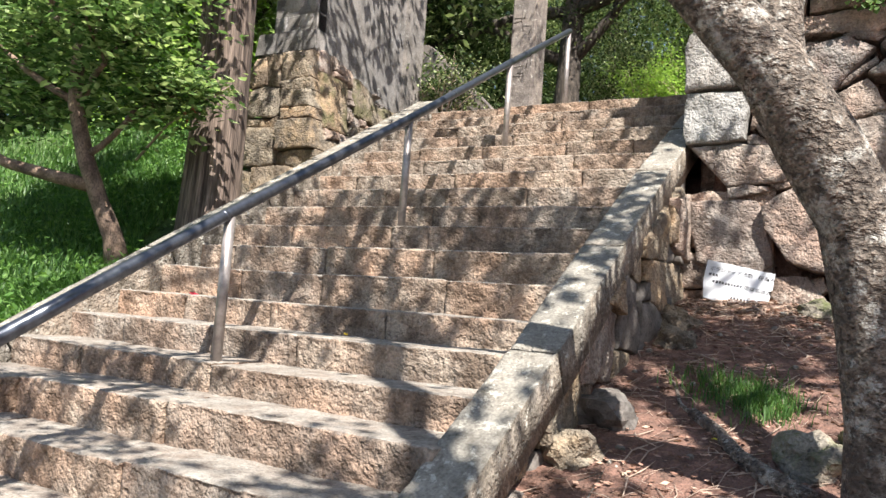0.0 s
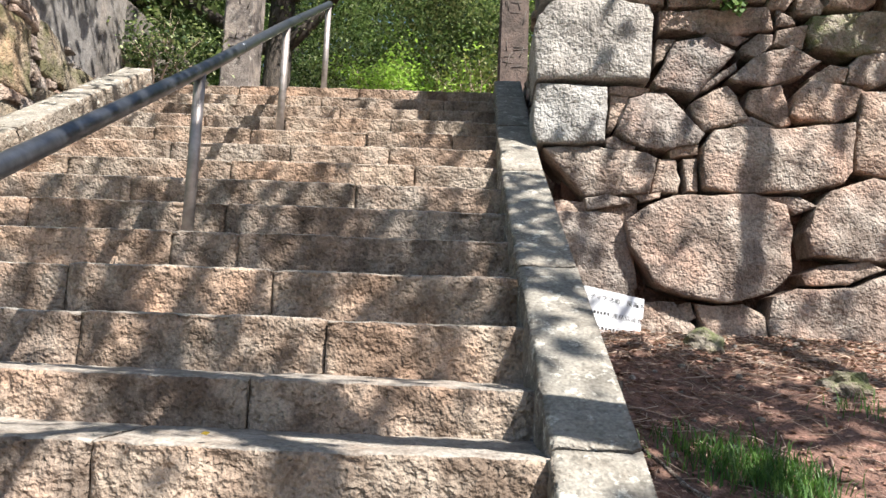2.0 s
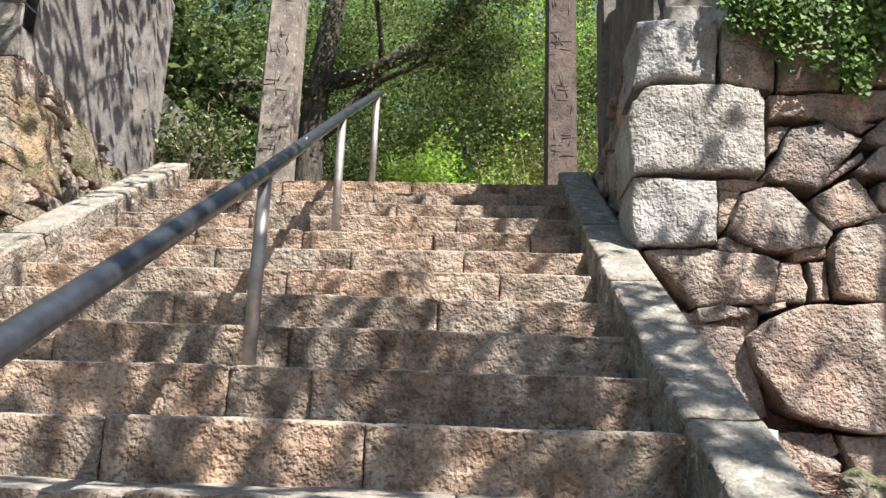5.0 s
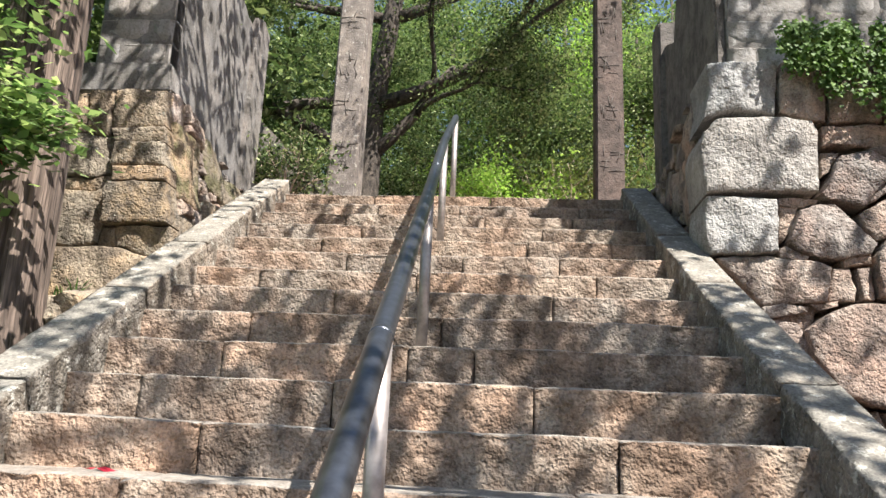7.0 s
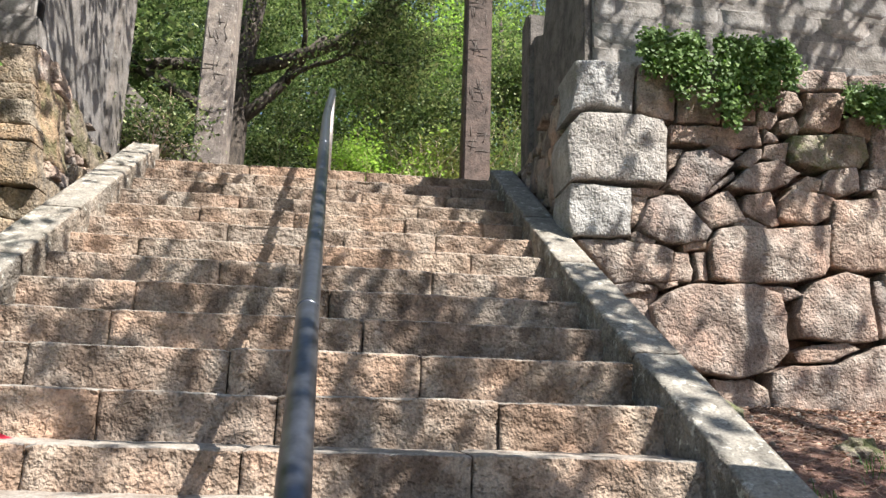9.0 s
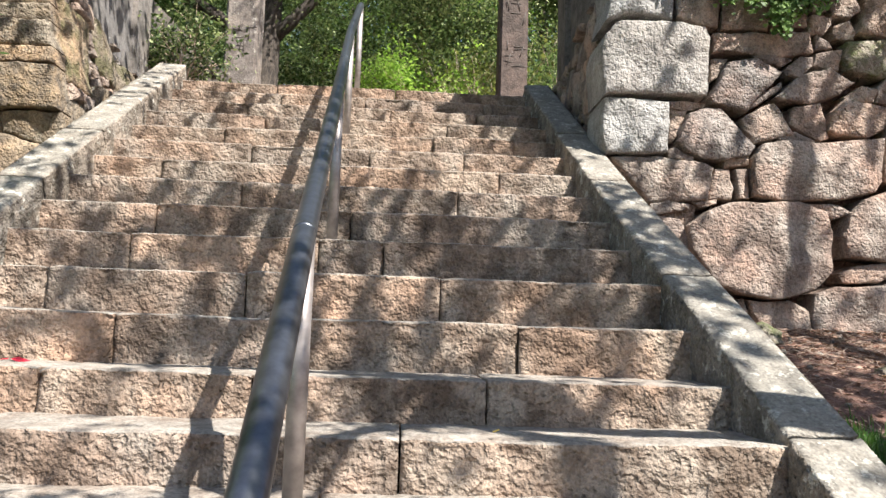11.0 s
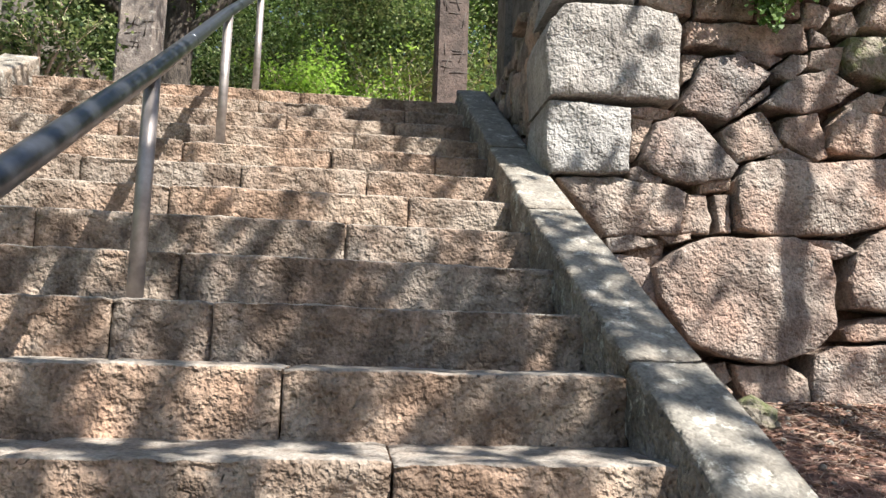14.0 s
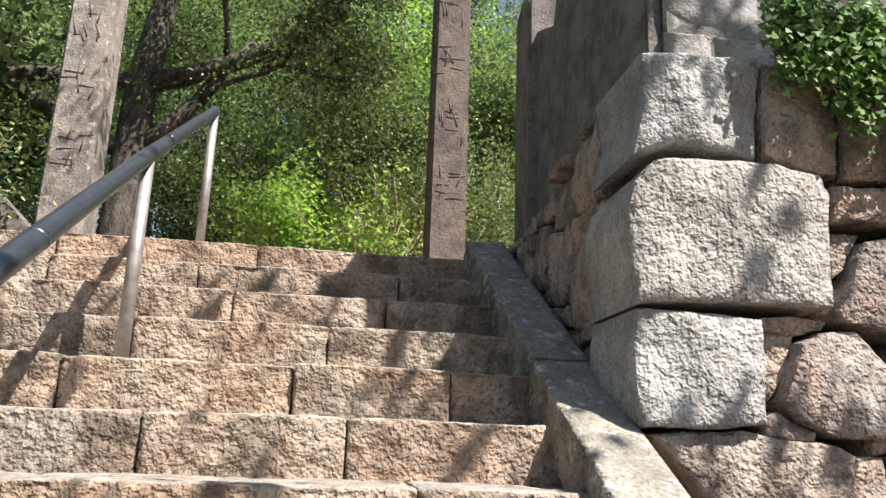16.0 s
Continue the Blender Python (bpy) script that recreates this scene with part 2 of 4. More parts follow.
def tube(points, radii, sides=10, rough=0.0, seed=0, cap=True):
    """Vertices and faces of a tapering, bending tube."""
    verts, faces = [], []
    pts, radii = [Vector(p) for p in points], [float(r) for r in radii]
    for i, (p, r) in enumerate(zip(pts, radii)):
        way = (pts[min(i + 1, len(pts) - 1)] - pts[max(i - 1, 0)]).normalized()
        a = way.cross(Vector((0.31, 0.95, 0.05)))
        if a.length < 0.1:
            a = way.cross(Vector((1, 0, 0)))
        a.normalize()
        b = way.cross(a)
        for k in range(sides):
            u = 2 * math.pi * k / sides
            q = p + r * (a * math.cos(u) + b * math.sin(u))
            if rough:
                q += (q - p) * rough * noise.noise(q * 3.1 + Vector((seed, 0, 0)))
            verts.append(q)
    for i in range(len(pts) - 1):
        for k in range(sides):
            j = (k + 1) % sides
            faces.append((i * sides + k, i * sides + j, (i + 1) * sides + j, (i + 1) * sides + k))
    if cap:
        faces.append(tuple(range(sides))[::-1])
        faces.append(tuple(range(len(verts) - sides, len(verts))))
    return verts, faces


def joined(name, pieces, mat, smooth=True):
    verts, faces = [], []
    for v, f in pieces:
        n = len(verts)
        verts += v
        faces += [tuple(i + n for i in face) for face in f]
    return link_mesh(name, verts, faces, mat, smooth)


def leaf_cloud(name, centres, spread, count, size, mat, rng, droop=0.35, flat=0.0):
    """Many single folded leaves, gathered round twig ends."""
    centres = np.asarray(centres)
    spread = np.asarray(spread)
    pick = rng.integers(0, len(centres), count)
    base = centres[pick] + rng.normal(0, 1, (count, 3)) * spread[pick][:, None] * np.array((1, 1, 0.7))
    turn = rng.uniform(0, 2 * math.pi, count)
    tip = np.stack((np.cos(turn), np.sin(turn), rng.uniform(-1, 0.6, count) * (1 - flat) - droop * (1 - flat)), 1)
    tip /= np.linalg.norm(tip, axis=1)[:, None]
    side = np.stack((-np.sin(turn), np.cos(turn), rng.uniform(-0.7, 0.7, count)), 1)
    side /= np.linalg.norm(side, axis=1)[:, None]
    length = size * rng.uniform(0.6, 1.3, count)[:, None]
    wide = length * 0.27
    verts = np.stack((base, base + tip * length * 0.45 + side * wide, base + tip * length, base + tip * length * 0.45 - side * wide), 1).reshape(-1, 3)
    me = bpy.data.meshes.new(name)
    me.vertices.add(len(verts))
    me.vertices.foreach_set("co", verts.ravel())
    me.loops.add(4 * count)
    me.loops.foreach_set("vertex_index", np.arange(4 * count))
    me.polygons.add(count)
    me.polygons.foreach_set("loop_start", np.arange(0, 4 * count, 4))
    me.polygons.foreach_set("loop_total", np.full(count, 4))
    me.materials.append(mat)
    me.update()
    me.validate()
    return me


# ---- ground ----
RISE, RUN, Z0, Y0 = 0.186, 0.332, 1.47, 3.22
TOP_Y, TOP_Z = 7.2, 3.70


def east_edge(y):
    """The inner edge of the east coping, which flares outwards at the foot."""
    return float(np.interp(y, (0.8, 2.4, 3.0, 3.5, 4.0, 4.6, 5.4, 7.3), (-1.29, -1.33, -1.34, -1.365, -1.385, -1.41, -1.43, -1.44)))


def west_edge(y):
    """The inner edge of the west coping."""
    return -4.20 - 0.055 * (y - 3.6)


def stair_line(y):
    return Z0 + (y - Y0) * RISE / RUN


def step_height(k):
    """The tread of step k; the lowest steps are flatter and worn."""
    if k >= 0:
        return 1.478 + 0.1853 * k
    return 1.478 - 0.145 * min(-k, 3) - 0.168 * max(0, -k - 3)


def smoothstep(a, b, v):
    t = min(1, max(0, (v - a) / (b - a)))
    return t * t * (3 - 2 * t)


def ground_height(x, y):
    path = min(TOP_Z - 0.05, max(0.0, stair_line(y) - 0.38))
    west = min(3.75, max(0.0, stair_line(y) - 0.22)) + 0.02 * max(0, -5 - x)
    west -= 0.34 * math.exp(-((x + 5.25) ** 2 + (y - 4.75) ** 2) / 0.55)
    east = 0.0 if y < 0.2 else min(1.70, (y - 0.2) * 0.335)
    if y > 5.6:
        east = 3.95
    elif y > 5.45:
        east = 1.70
    h = path
    h += (west - h) * (smoothstep(4.36, 4.48, -x) if y < 5.6 else smoothstep(4.9, 5.1, -x))
    h += (east - h) * (smoothstep(-1.36, -1.24, x) if y < 5.5 else smoothstep(-1.04, -0.9, x))
    if y > 7.3:
        h += (TOP_Z - 0.01 - h) * smoothstep(7.3, 7.6, y)
    far = max(0, y - 15) * 0.22 + max(0, -7 - x) * 0.10 * smoothstep(3, 9, y)
    h += min(far, 14)
    h += 0.03 * noise.noise(Vector((x * 1.3, y * 1.3, 0))) * smoothstep(0.2, 0.6, abs(x + 2.9) - 1.2)
    return h


def axis_steps(fine_from, fine_to, fine, far):
    inner = list(np.arange(fine_from, fine_to, fine))
    out, step, v = [], fine, fine_to
    while v < far:
        out.append(v)
        step *= 1.35
        v += step
    low, step, v = [], fine, fine_from
    while v > -far:
        step *= 1.35
        v -= step
        low.append(v)
    return low[::-1] + inner + out


def build_ground():
    xs, ys = axis_steps(-9, 4, 0.12, 900), axis_steps(-1, 8, 0.12, 900)
    verts = [(x, y, ground_height(x, y)) for y in ys for x in xs]
    n = len(xs)
    faces = [(j * n + i, j * n + i + 1, (j + 1) * n + i + 1, (j + 1) * n + i) for j in range(len(ys) - 1) for i in range(n - 1)]
    ob = new("ground", link_mesh("ground", verts, faces, SOIL, True))
    tagged(ob, "reddish brown bare soil and grassy bank", "ground", kind="structure")


build_ground()


# ---- stone pieces ----
def hewn(p, rough):
    """Height of a hand-hewn, weathered face: swells, chisel pits and crumbled spots."""
    swell = noise.noise(p * 5.0)
    mid = noise.noise(p * 17.0 + Vector((3.1, 7.7, 1.9)))
    pit = noise.noise(p * 31.0 + Vector((9.3, 2.2, 5.5)))
    worn = max(0.0, noise.noise(p * 9.0 + Vector((1.7, 4.1, 8.8))) - 0.12)
    return rough * (0.5 * swell + 0.45 * mid + 0.5 * pit - 1.2 * worn * (0.6 + pit))


def block_mesh(name, size, mat, seed, wear=0.018, rough=0.011, cell=0.016):
    """A hewn block, front face on -y at y = 0, top at z = 0, centred on x; front top edge worn and chipped."""
    w, d, h = size
    rows = max(2, round(h / cell))
    profile = [(d, -h)] + [(0.012 if i == 0 else 0.0, -h + (h - wear) * i / rows) for i in range(rows + 1)]
    profile += [(wear * 0.30, -wear * 0.30), (wear, 0.0)]
    y, deep = wear + cell, min(d, 0.30)
    while y < deep:
        profile.append((y, 0.0))
        y += cell * 1.5
    profile.append((d, 0.0))
    n, segments = len(profile), max(4, round(w / cell))
    last, edge = n - 1, rows + 1
    off = Vector((seed * 3.7, seed * 1.3, seed * 2.1))
    verts, faces = [], []
    for i in range(segments + 1):
        x = (i / segments - 0.5) * w
        end = min(i, segments - i) * cell
        pull = 0.010 * max(0.0, 1 - end / 0.03)
        chip = 0.020 * max(0.0, noise.noise(Vector((x * 7, 3.3, 0)) + off) - 0.15) + 0.012 * max(0.0, noise.noise(Vector((x * 23, 8.3, 0)) + off) - 0.1)
        sway = 0.007 * noise.noise(Vector((x * 2.2, 5.0, 0)) + off)
        for j, (y, z) in enumerate(profile):
            p = Vector((x, y, z))
            if 0 < j < last:
                k = hewn(p + off, rough)
                near = max(0.0, 1 - abs(j - edge) / 3.0)
                if j <= edge:
                    p.y += pull + near * chip - k
                if j >= edge - 1:
                    p.z += sway - pull * 0.6 - near * chip * 0.8 + (k * 0.45 if j > edge else 0)
            verts.append(p)
    for i in range(segments):
        for j in range(n):
            m = (j + 1) % n
            faces.append(((i + 1) * n + j, (i + 1) * n + m, i * n + m, i * n + j))
    faces.append(tuple(range(n)))
    faces.append(tuple(segments * n + j for j in range(n))[::-1])
    me = link_mesh(name, verts, faces, mat)
    me.polygons.foreach_set("use_smooth", [True] * (len(faces) - 2) + [False] * 2)
    return me


def build_stairs():
    stairs = thing("stone_staircase", "wide flight of weathered pinkish grey granite steps", "stairs", kind="structure")
    rng = random.Random(5)
    known = {0: (-3.6, -2.93, -2.17), 1: (-3.5, -2.86, -2.02), 2: (-3.9, -3.1, -2.3), 3: (-3.7, -2.85, -2.55), 4: (-3.7, -2.73),
             5: (-3.35, -2.17), 6: (-3.9, -2.95, -1.9), 7: (-3.45, -2.7, -2.09), 8: (-3.7, -3.06, -2.28, -1.72), 9: (-3.5, -2.92, -2.17),
             10: (-3.7, -2.6, -1.92), 11: (-3.5, -2.82, -1.84), 12: (-3.6, -2.58), -1: (-3.7, -2.45), -2: (-3.6, -2.66), -3: (-3.55, -2.55)}
    for k in range(-8, 13):
        cuts = known.get(k) or (-3.6 + rng.uniform(-.3, .3), -2.6 + rng.uniform(-.3, .3))
        y = Y0 + RUN * k
        ends = [west_edge(y) - 0.04, *cuts, east_edge(y) + 0.04]
        for a, b in zip(ends, ends[1:]):
            depth = RUN + 0.16 if k < 12 else 0.62
            front = -0.10 if k == -3 and b < -2.9 else 0.0
            me = block_mesh("step_stone", (b - a - 0.006, depth, RISE + 0.03), STEP, rng.uniform(0, 50), rng.uniform(0.009, 0.016), 0.015, 0.0135)
            ob = part("step_stone", me, STEP, stairs)
            ob.location = ((a + b) / 2, Y0 + RUN * k + front + rng.uniform(-0.012, 0.012), step_height(k) + rng.uniform(-0.006, 0.006))
            ob.rotation_euler = (0, rng.uniform(-0.004, 0.004), rng.uniform(-0.006, 0.006))
    landing = block_mesh("landing", (3.46, 9, 0.3), STEP, 3, 0.018, 0.002, 0.3)
    ob = new("landing", landing)
    ob.location = (-2.9, TOP_Y + 0.55, TOP_Z - 0.012)
    tagged(ob, "worn stone and earth landing above the steps", "landing", kind="structure")


build_stairs()


def build_kerb(name, inner, side, width, y0, y1, lift, lengths, label, depth=0.5):
    """Sloping coping stones beside the steps, each one laid on the line of the treads along its edge."""
    kerb = thing(name, label, "kerb", kind="structure")
    slope = math.atan2(RISE, RUN)
    y, i = y0, 0
    while y < y1:
        length = min(lengths[i % len(lengths)], y1 - y + 0.05)
        me = block_mesh("kerb_stone", (length / math.cos(slope) - 0.012, width, depth), KERB, 11 + i * 2.3, 0.018, 0.014, 0.018)
        ob = part("kerb_stone", me, KERB, kerb)
        mid = y + length / 2
        yaw = math.atan2(inner(y) - inner(y + length), length)
        ob.matrix_basis = Matrix.Translation((inner(mid), mid, stair_line(mid) + lift)) @ Matrix.Rotation(yaw, 4, "Z") @ Matrix.Rotation(slope, 4, "X") @ Matrix.Rotation(radians(-90 * side), 4, "Z")
        y += length
        i += 1
    return kerb


build_kerb("kerb_east", east_edge, 1, 0.22, 0.75, 7.25, 0.085, (0.86, 1.28, 0.95, 1.1, 0.9), "grey granite coping with lichen beside the steps", 0.21)
build_kerb("kerb_west", west_edge, -1, 0.225, 0.75, 7.25, 0.115, (0.95, 0.8, 1.1), "pale granite coping between steps and grass")


# ---- rubble walls ----
def clipped(poly, px, pz, nx, nz):
    """The part of a convex outline on the inner side of a line."""
    out = []
    for i, (x, z) in enumerate(poly):
        x2, z2 = poly[(i + 1) % len(poly)]
        d, d2 = (x - px) * nx + (z - pz) * nz, (x2 - px) * nx + (z2 - pz) * nz
        if d <= 0:
            out.append((x, z))
        if d * d2 < 0:
            t = d / (d - d2)
            out.append((x + (x2 - x) * t, z + (z2 - z) * t))
    return out


class RubbleWall:
    """Stones told by middle, width, height and lean; neighbours share the line between them."""

    def __init__(self):
        self.stones, self.limits = [], []

    def stone(self, x, z, w, h, lean=0, mat=None, proud=0.0, corner=0.25):
        self.stones.append((x, z, w / 2, h / 2, radians(lean), mat or WALL, proud, corner))

    def free(self, x, z, w, h):
        return all(abs(x - s[0]) > (w / 2 + s[2]) * 0.62 or abs(z - s[1]) > (h / 2 + s[3]) * 0.62 for s in self.stones)

    def fill(self, x0, x1, z0, z1, rng, sizes=((0.5, 0.34), (0.32, 0.24), (0.2, 0.15), (0.13, 0.09), (0.08, 0.07))):
        for w, h in sizes:
            for _ in range(700):
                x, z = rng.uniform(x0, x1), rng.uniform(z0, z1)
                a, b = w * rng.uniform(0.8, 1.25), h * rng.uniform(0.8, 1.25)
                if self.free(x, z, a, b):
                    self.stone(x, z, a * 1.12, b * 1.12, rng.uniform(-18, 18), None, rng.uniform(-0.03, 0.02), 0.35)

    def outline(self, i):
        x, z, a, b, lean, _, _, corner = self.stones[i]
        c, s = math.cos(lean), math.sin(lean)
        k = 1 - corner
        poly = [(x + u * a * 1.3 * c - v * b * 1.3 * s, z + u * a * 1.3 * s + v * b * 1.3 * c)
                for u, v in ((-1, -k), (-k, -1), (k, -1), (1, -k), (1, k), (k, 1), (-k, 1), (-1, k))]
        for px, pz, nx, nz in self.limits:
            poly = clipped(poly, px, pz, nx, nz)
        for j, (x2, z2, a2, b2, lean2, *_rest) in enumerate(self.stones):
            if j == i or abs(x2 - x) > a + a2 + 0.25 or abs(z2 - z) > b + b2 + 0.25:
                continue
            dx, dz = x2 - x, z2 - z
            gx, gz = abs(dx) - a - a2, abs(dz) - b - b2
            if gx > gz:
                n = (math.copysign(1, dx), 0.35 * dz / (b + b2))
                p = (x + math.copysign(a + gx / 2, dx), z + dz * b / (b + b2))
            else:
                n = (0.35 * dx / (a + a2), math.copysign(1, dz))
                p = (x + dx * a / (a + a2), z + math.copysign(b + gz / 2, dz))
            length = math.hypot(*n)
            n = (n[0] / length, n[1] / length)
            poly = clipped(poly, p[0] - n[0] * 0.005, p[1] - n[1] * 0.005, *n)
            if len(poly) < 3:
                return []
        return poly

    def build(self, parent, place, depth=0.32):
        """place maps (across, out, up) of the wall to the world."""
        for i, s in enumerate(self.stones):
            poly = self.outline(i)
            if len(poly) < 3:
                continue
            me = rough_stone(poly, depth, s[5], i * 1.7, s[6], min(s[2], s[3]))
            ob = part("stone", me, s[5], parent)
            ob.matrix_basis = place


def rough_stone(poly, depth, mat, seed, proud, radius, wander=0.028):
    """A stone with a hewn, slightly bulging face towards -y; its edges wander with those of its neighbours."""
    ring = []
    fine = max(0.018, min(0.032, radius * 0.2))
    for i, (x, z) in enumerate(poly):
        x2, z2 = poly[(i + 1) % len(poly)]
        parts = max(1, round(math.hypot(x2 - x, z2 - z) / fine))
        for j in range(parts):
            t = j / parts
            px, pz = x + (x2 - x) * t, z + (z2 - z) * t
            w = Vector((px * 5.5, 2.5, pz * 5.5))
            v = w * 4.1
            ring.append((px + wander * noise.noise(w) + 0.005 * noise.noise(v), pz + wander * noise.noise(w + Vector((5, 9, 3))) + 0.005 * noise.noise(v + Vector((2, 1, 7)))))
    n = len(ring)
    cx, cz = sum(p[0] for p in ring) / n, sum(p[1] for p in ring) / n
    edge = min(0.013, radius * 0.13)
    swell = min(0.012, radius * 0.06)
    verts, faces = [], []
    rows = [(0.0, depth), (0.0, edge * 1.5), (0.3, edge * 0.4), (1.0, 0.0)]
    shrink = [1, 1, 1, 1]
    inner = max(3, round(radius / fine))
    for r in range(1, inner):
        k = 1 - r / inner
        rows.append((1.0, -swell * (1 - k * k)))
        shrink.append(k)
    off = Vector((seed, seed * 0.7, -seed))
    tilt_x, tilt_z = 0.06 * noise.noise(off * 1.31), 0.08 * noise.noise(off * 2.17)

    def face_at(px, pz):
        p = Vector((px, 0, pz)) + off
        ridge = abs(noise.noise(p * 2.6)) * 0.05
        return ridge - 0.012 + 0.010 * noise.noise(p * 7) + 1.15 * hewn(p, 0.011) + tilt_x * (px - cx) + tilt_z * (pz - cz)

    for (inset, y), k0 in zip(rows, shrink):
        for x, z in ring:
            dx, dz = x - cx, z - cz
            dist = math.hypot(dx, dz) or 1
            k = max(0.05, 1 - inset * edge / dist) * k0
            px, pz = cx + dx * k, cz + dz * k
            out = y
            if y < depth:
                out += face_at(px, pz) - proud
            verts.append((px, out, pz))
    m = len(rows)
    for r in range(m - 1):
        for i in range(n):
            j = (i + 1) % n
            faces.append((r * n + i, r * n + j, (r + 1) * n + j, (r + 1) * n + i))
    verts.append((cx, -swell + face_at(cx, cz) - proud, cz))
    faces += [((m - 1) * n + i, (m - 1) * n + (i + 1) % n, m * n) for i in range(n)]
    me = link_mesh("stone", verts, faces, mat)
    me.polygons.foreach_set("use_smooth", [i >= 3 * n for i in range(len(faces))])
    return me


def slab(name, x0, x1, y0, y1, z0, z1, mat, label="", category="wall", kind="structure"):
    bm = bmesh.new()
    bmesh.ops.create_cube(bm, size=1)
    for v in bm.verts:
        v.co = ((x0 + x1) / 2 + v.co.x * (x1 - x0), (y0 + y1) / 2 + v.co.y * (y1 - y0), (z0 + z1) / 2 + v.co.z * (z1 - z0))
    bmesh.ops.bevel(bm, geom=bm.edges[:], offset=0.012, segments=2, affect="EDGES")
    me = bpy.data.meshes.new(name)
    bm.to_mesh(me)
    bm.free()
    me.materials.append(mat)
    ob = new(name, me)
    return tagged(ob, label, category, kind=kind)


def east_wall():
    wall = thing("wall_east", "dry stone wall of grey and reddish granite boulders", "stone wall", kind="structure")
    count = [0]

    def s(mat, proud, *corners):
        """One boulder by the corners of its face, as (across, up)."""
        count[0] += 1
        size = min(max(c[0] for c in corners) - min(c[0] for c in corners), max(c[1] for c in corners) - min(c[1] for c in corners)) / 2
        ob = part("stone", rough_stone(corners[::-1], 0.40, mat, count[0] * 1.7, proud, size, 0.016), mat, wall)
        ob.location = (0, 5.38, 0)

    s(PALE, 0.03, (-1.19, 4.01), (-0.76, 4.05), (-0.75, 3.87), (-0.78, 3.68), (-1.06, 3.70), (-1.21, 3.66), (-1.17, 3.83))
    s(WALL, 0.0, (-0.73, 4.04), (-0.46, 4.07), (-0.47, 3.64), (-0.59, 3.66), (-0.75, 3.70))
    s(PALE, 0.05, (-1.15, 3.63), (-0.75, 3.65), (-0.57, 3.62), (-0.54, 3.55), (-0.56, 3.18), (-0.76, 3.18), (-1.23, 3.15), (-1.25, 3.48), (-1.23, 3.56))
    s(PALE, 0.03, (-1.22, 3.14), (-0.81, 3.13), (-0.81, 2.80), (-1.03, 2.77), (-1.21, 2.77), (-1.24, 2.91))
    s(WALL, -0.01, (-0.79, 3.14), (-0.67, 3.16), (-0.54, 3.14), (-0.56, 3.11), (-0.67, 3.09), (-0.79, 3.10))
    s(WALL, -0.02, (-0.78, 3.10), (-0.67, 3.09), (-0.69, 2.98), (-0.76, 2.87), (-0.79, 2.88))
    s(WALL, 0.03, (-0.68, 3.06), (-0.56, 3.10), (-0.47, 3.10), (-0.36, 3.00), (-0.24, 2.85), (-0.28, 2.79), (-0.43, 2.76), (-0.59, 2.76), (-0.69, 2.81), (-0.74, 2.87))
    s(WALL, 0.0, (-0.80, 2.82), (-0.75, 2.84), (-0.64, 2.78), (-0.65, 2.75), (-0.80, 2.77))
    s(WALL, 0.02, (-1.18, 2.75), (-0.88, 2.78), (-0.59, 2.74), (-0.52, 2.71), (-0.53, 2.61), (-0.56, 2.50), (-0.92, 2.48), (-1.00, 2.55))
    s(WALL, -0.01, (-0.45, 2.76), (-0.28, 2.80), (-0.28, 2.74), (-0.44, 2.71))
    s(WALL, -0.01, (-0.51, 2.71), (-0.40, 2.71), (-0.38, 2.58), (-0.40, 2.51), (-0.54, 2.51))
    s(WALL, -0.01, (-0.36, 2.71), (-0.28, 2.72), (-0.28, 2.53), (-0.35, 2.52))
    s(WALL, 0.03, (-0.19, 2.87), (-0.05, 2.90), (0.60, 2.95), (0.59, 2.67), (0.53, 2.59), (0.29, 2.53), (-0.11, 2.52), (-0.25, 2.55), (-0.27, 2.66), (-0.25, 2.78))
    s(WALL, 0.02, (0.65, 3.13), (1.03, 3.17), (1.17, 3.18), (1.12, 2.66), (0.70, 2.64), (0.61, 2.67), (0.61, 2.95))
    s(WALL, 0.01, (-0.28, 3.09), (-0.11, 3.17), (-0.06, 3.11), (0.01, 2.95), (-0.08, 2.92), (-0.24, 2.88), (-0.30, 2.97), (-0.33, 3.05))
    s(WALL, 0.01, (0.02, 3.15), (0.20, 3.18), (0.24, 3.08), (0.25, 2.95), (0.18, 2.93), (0.06, 2.99), (0.00, 3.03))
    s(WALL, 0.01, (0.29, 3.13), (0.38, 3.21), (0.63, 3.17), (0.69, 3.13), (0.61, 3.01), (0.49, 2.95), (0.30, 2.97), (0.24, 3.00))
    s(WALL, 0.03, (-0.41, 3.41), (-0.23, 3.46), (-0.07, 3.36), (-0.13, 3.30), (-0.30, 3.09), (-0.52, 3.13), (-0.54, 3.17), (-0.47, 3.28))
    s(WALL, -0.02, (-0.50, 3.45), (-0.39, 3.45), (-0.47, 3.31), (-0.52, 3.28))
    s(WALL, 0.0, (-0.19, 3.23), (-0.06, 3.31), (-0.05, 3.27), (-0.17, 3.18), (-0.22, 3.14), (-0.27, 3.12))
    s(WALL, 0.0, (-0.50, 3.60), (0.14, 3.65), (0.16, 3.51), (-0.05, 3.47), (-0.26, 3.48), (-0.50, 3.48))
    s(WALL, 0.0, (-0.26, 3.47), (-0.11, 3.49), (0.03, 3.46), (-0.05, 3.41), (-0.16, 3.43))
    s(WALL, 0.0, (-0.02, 3.35), (-0.04, 3.39), (0.07, 3.48), (0.15, 3.48), (0.15, 3.42), (0.06, 3.33))
    s(WALL, 0.02, (-0.11, 3.20), (0.06, 3.35), (0.27, 3.41), (0.43, 3.32), (0.34, 3.24), (0.13, 3.17), (-0.07, 3.18))
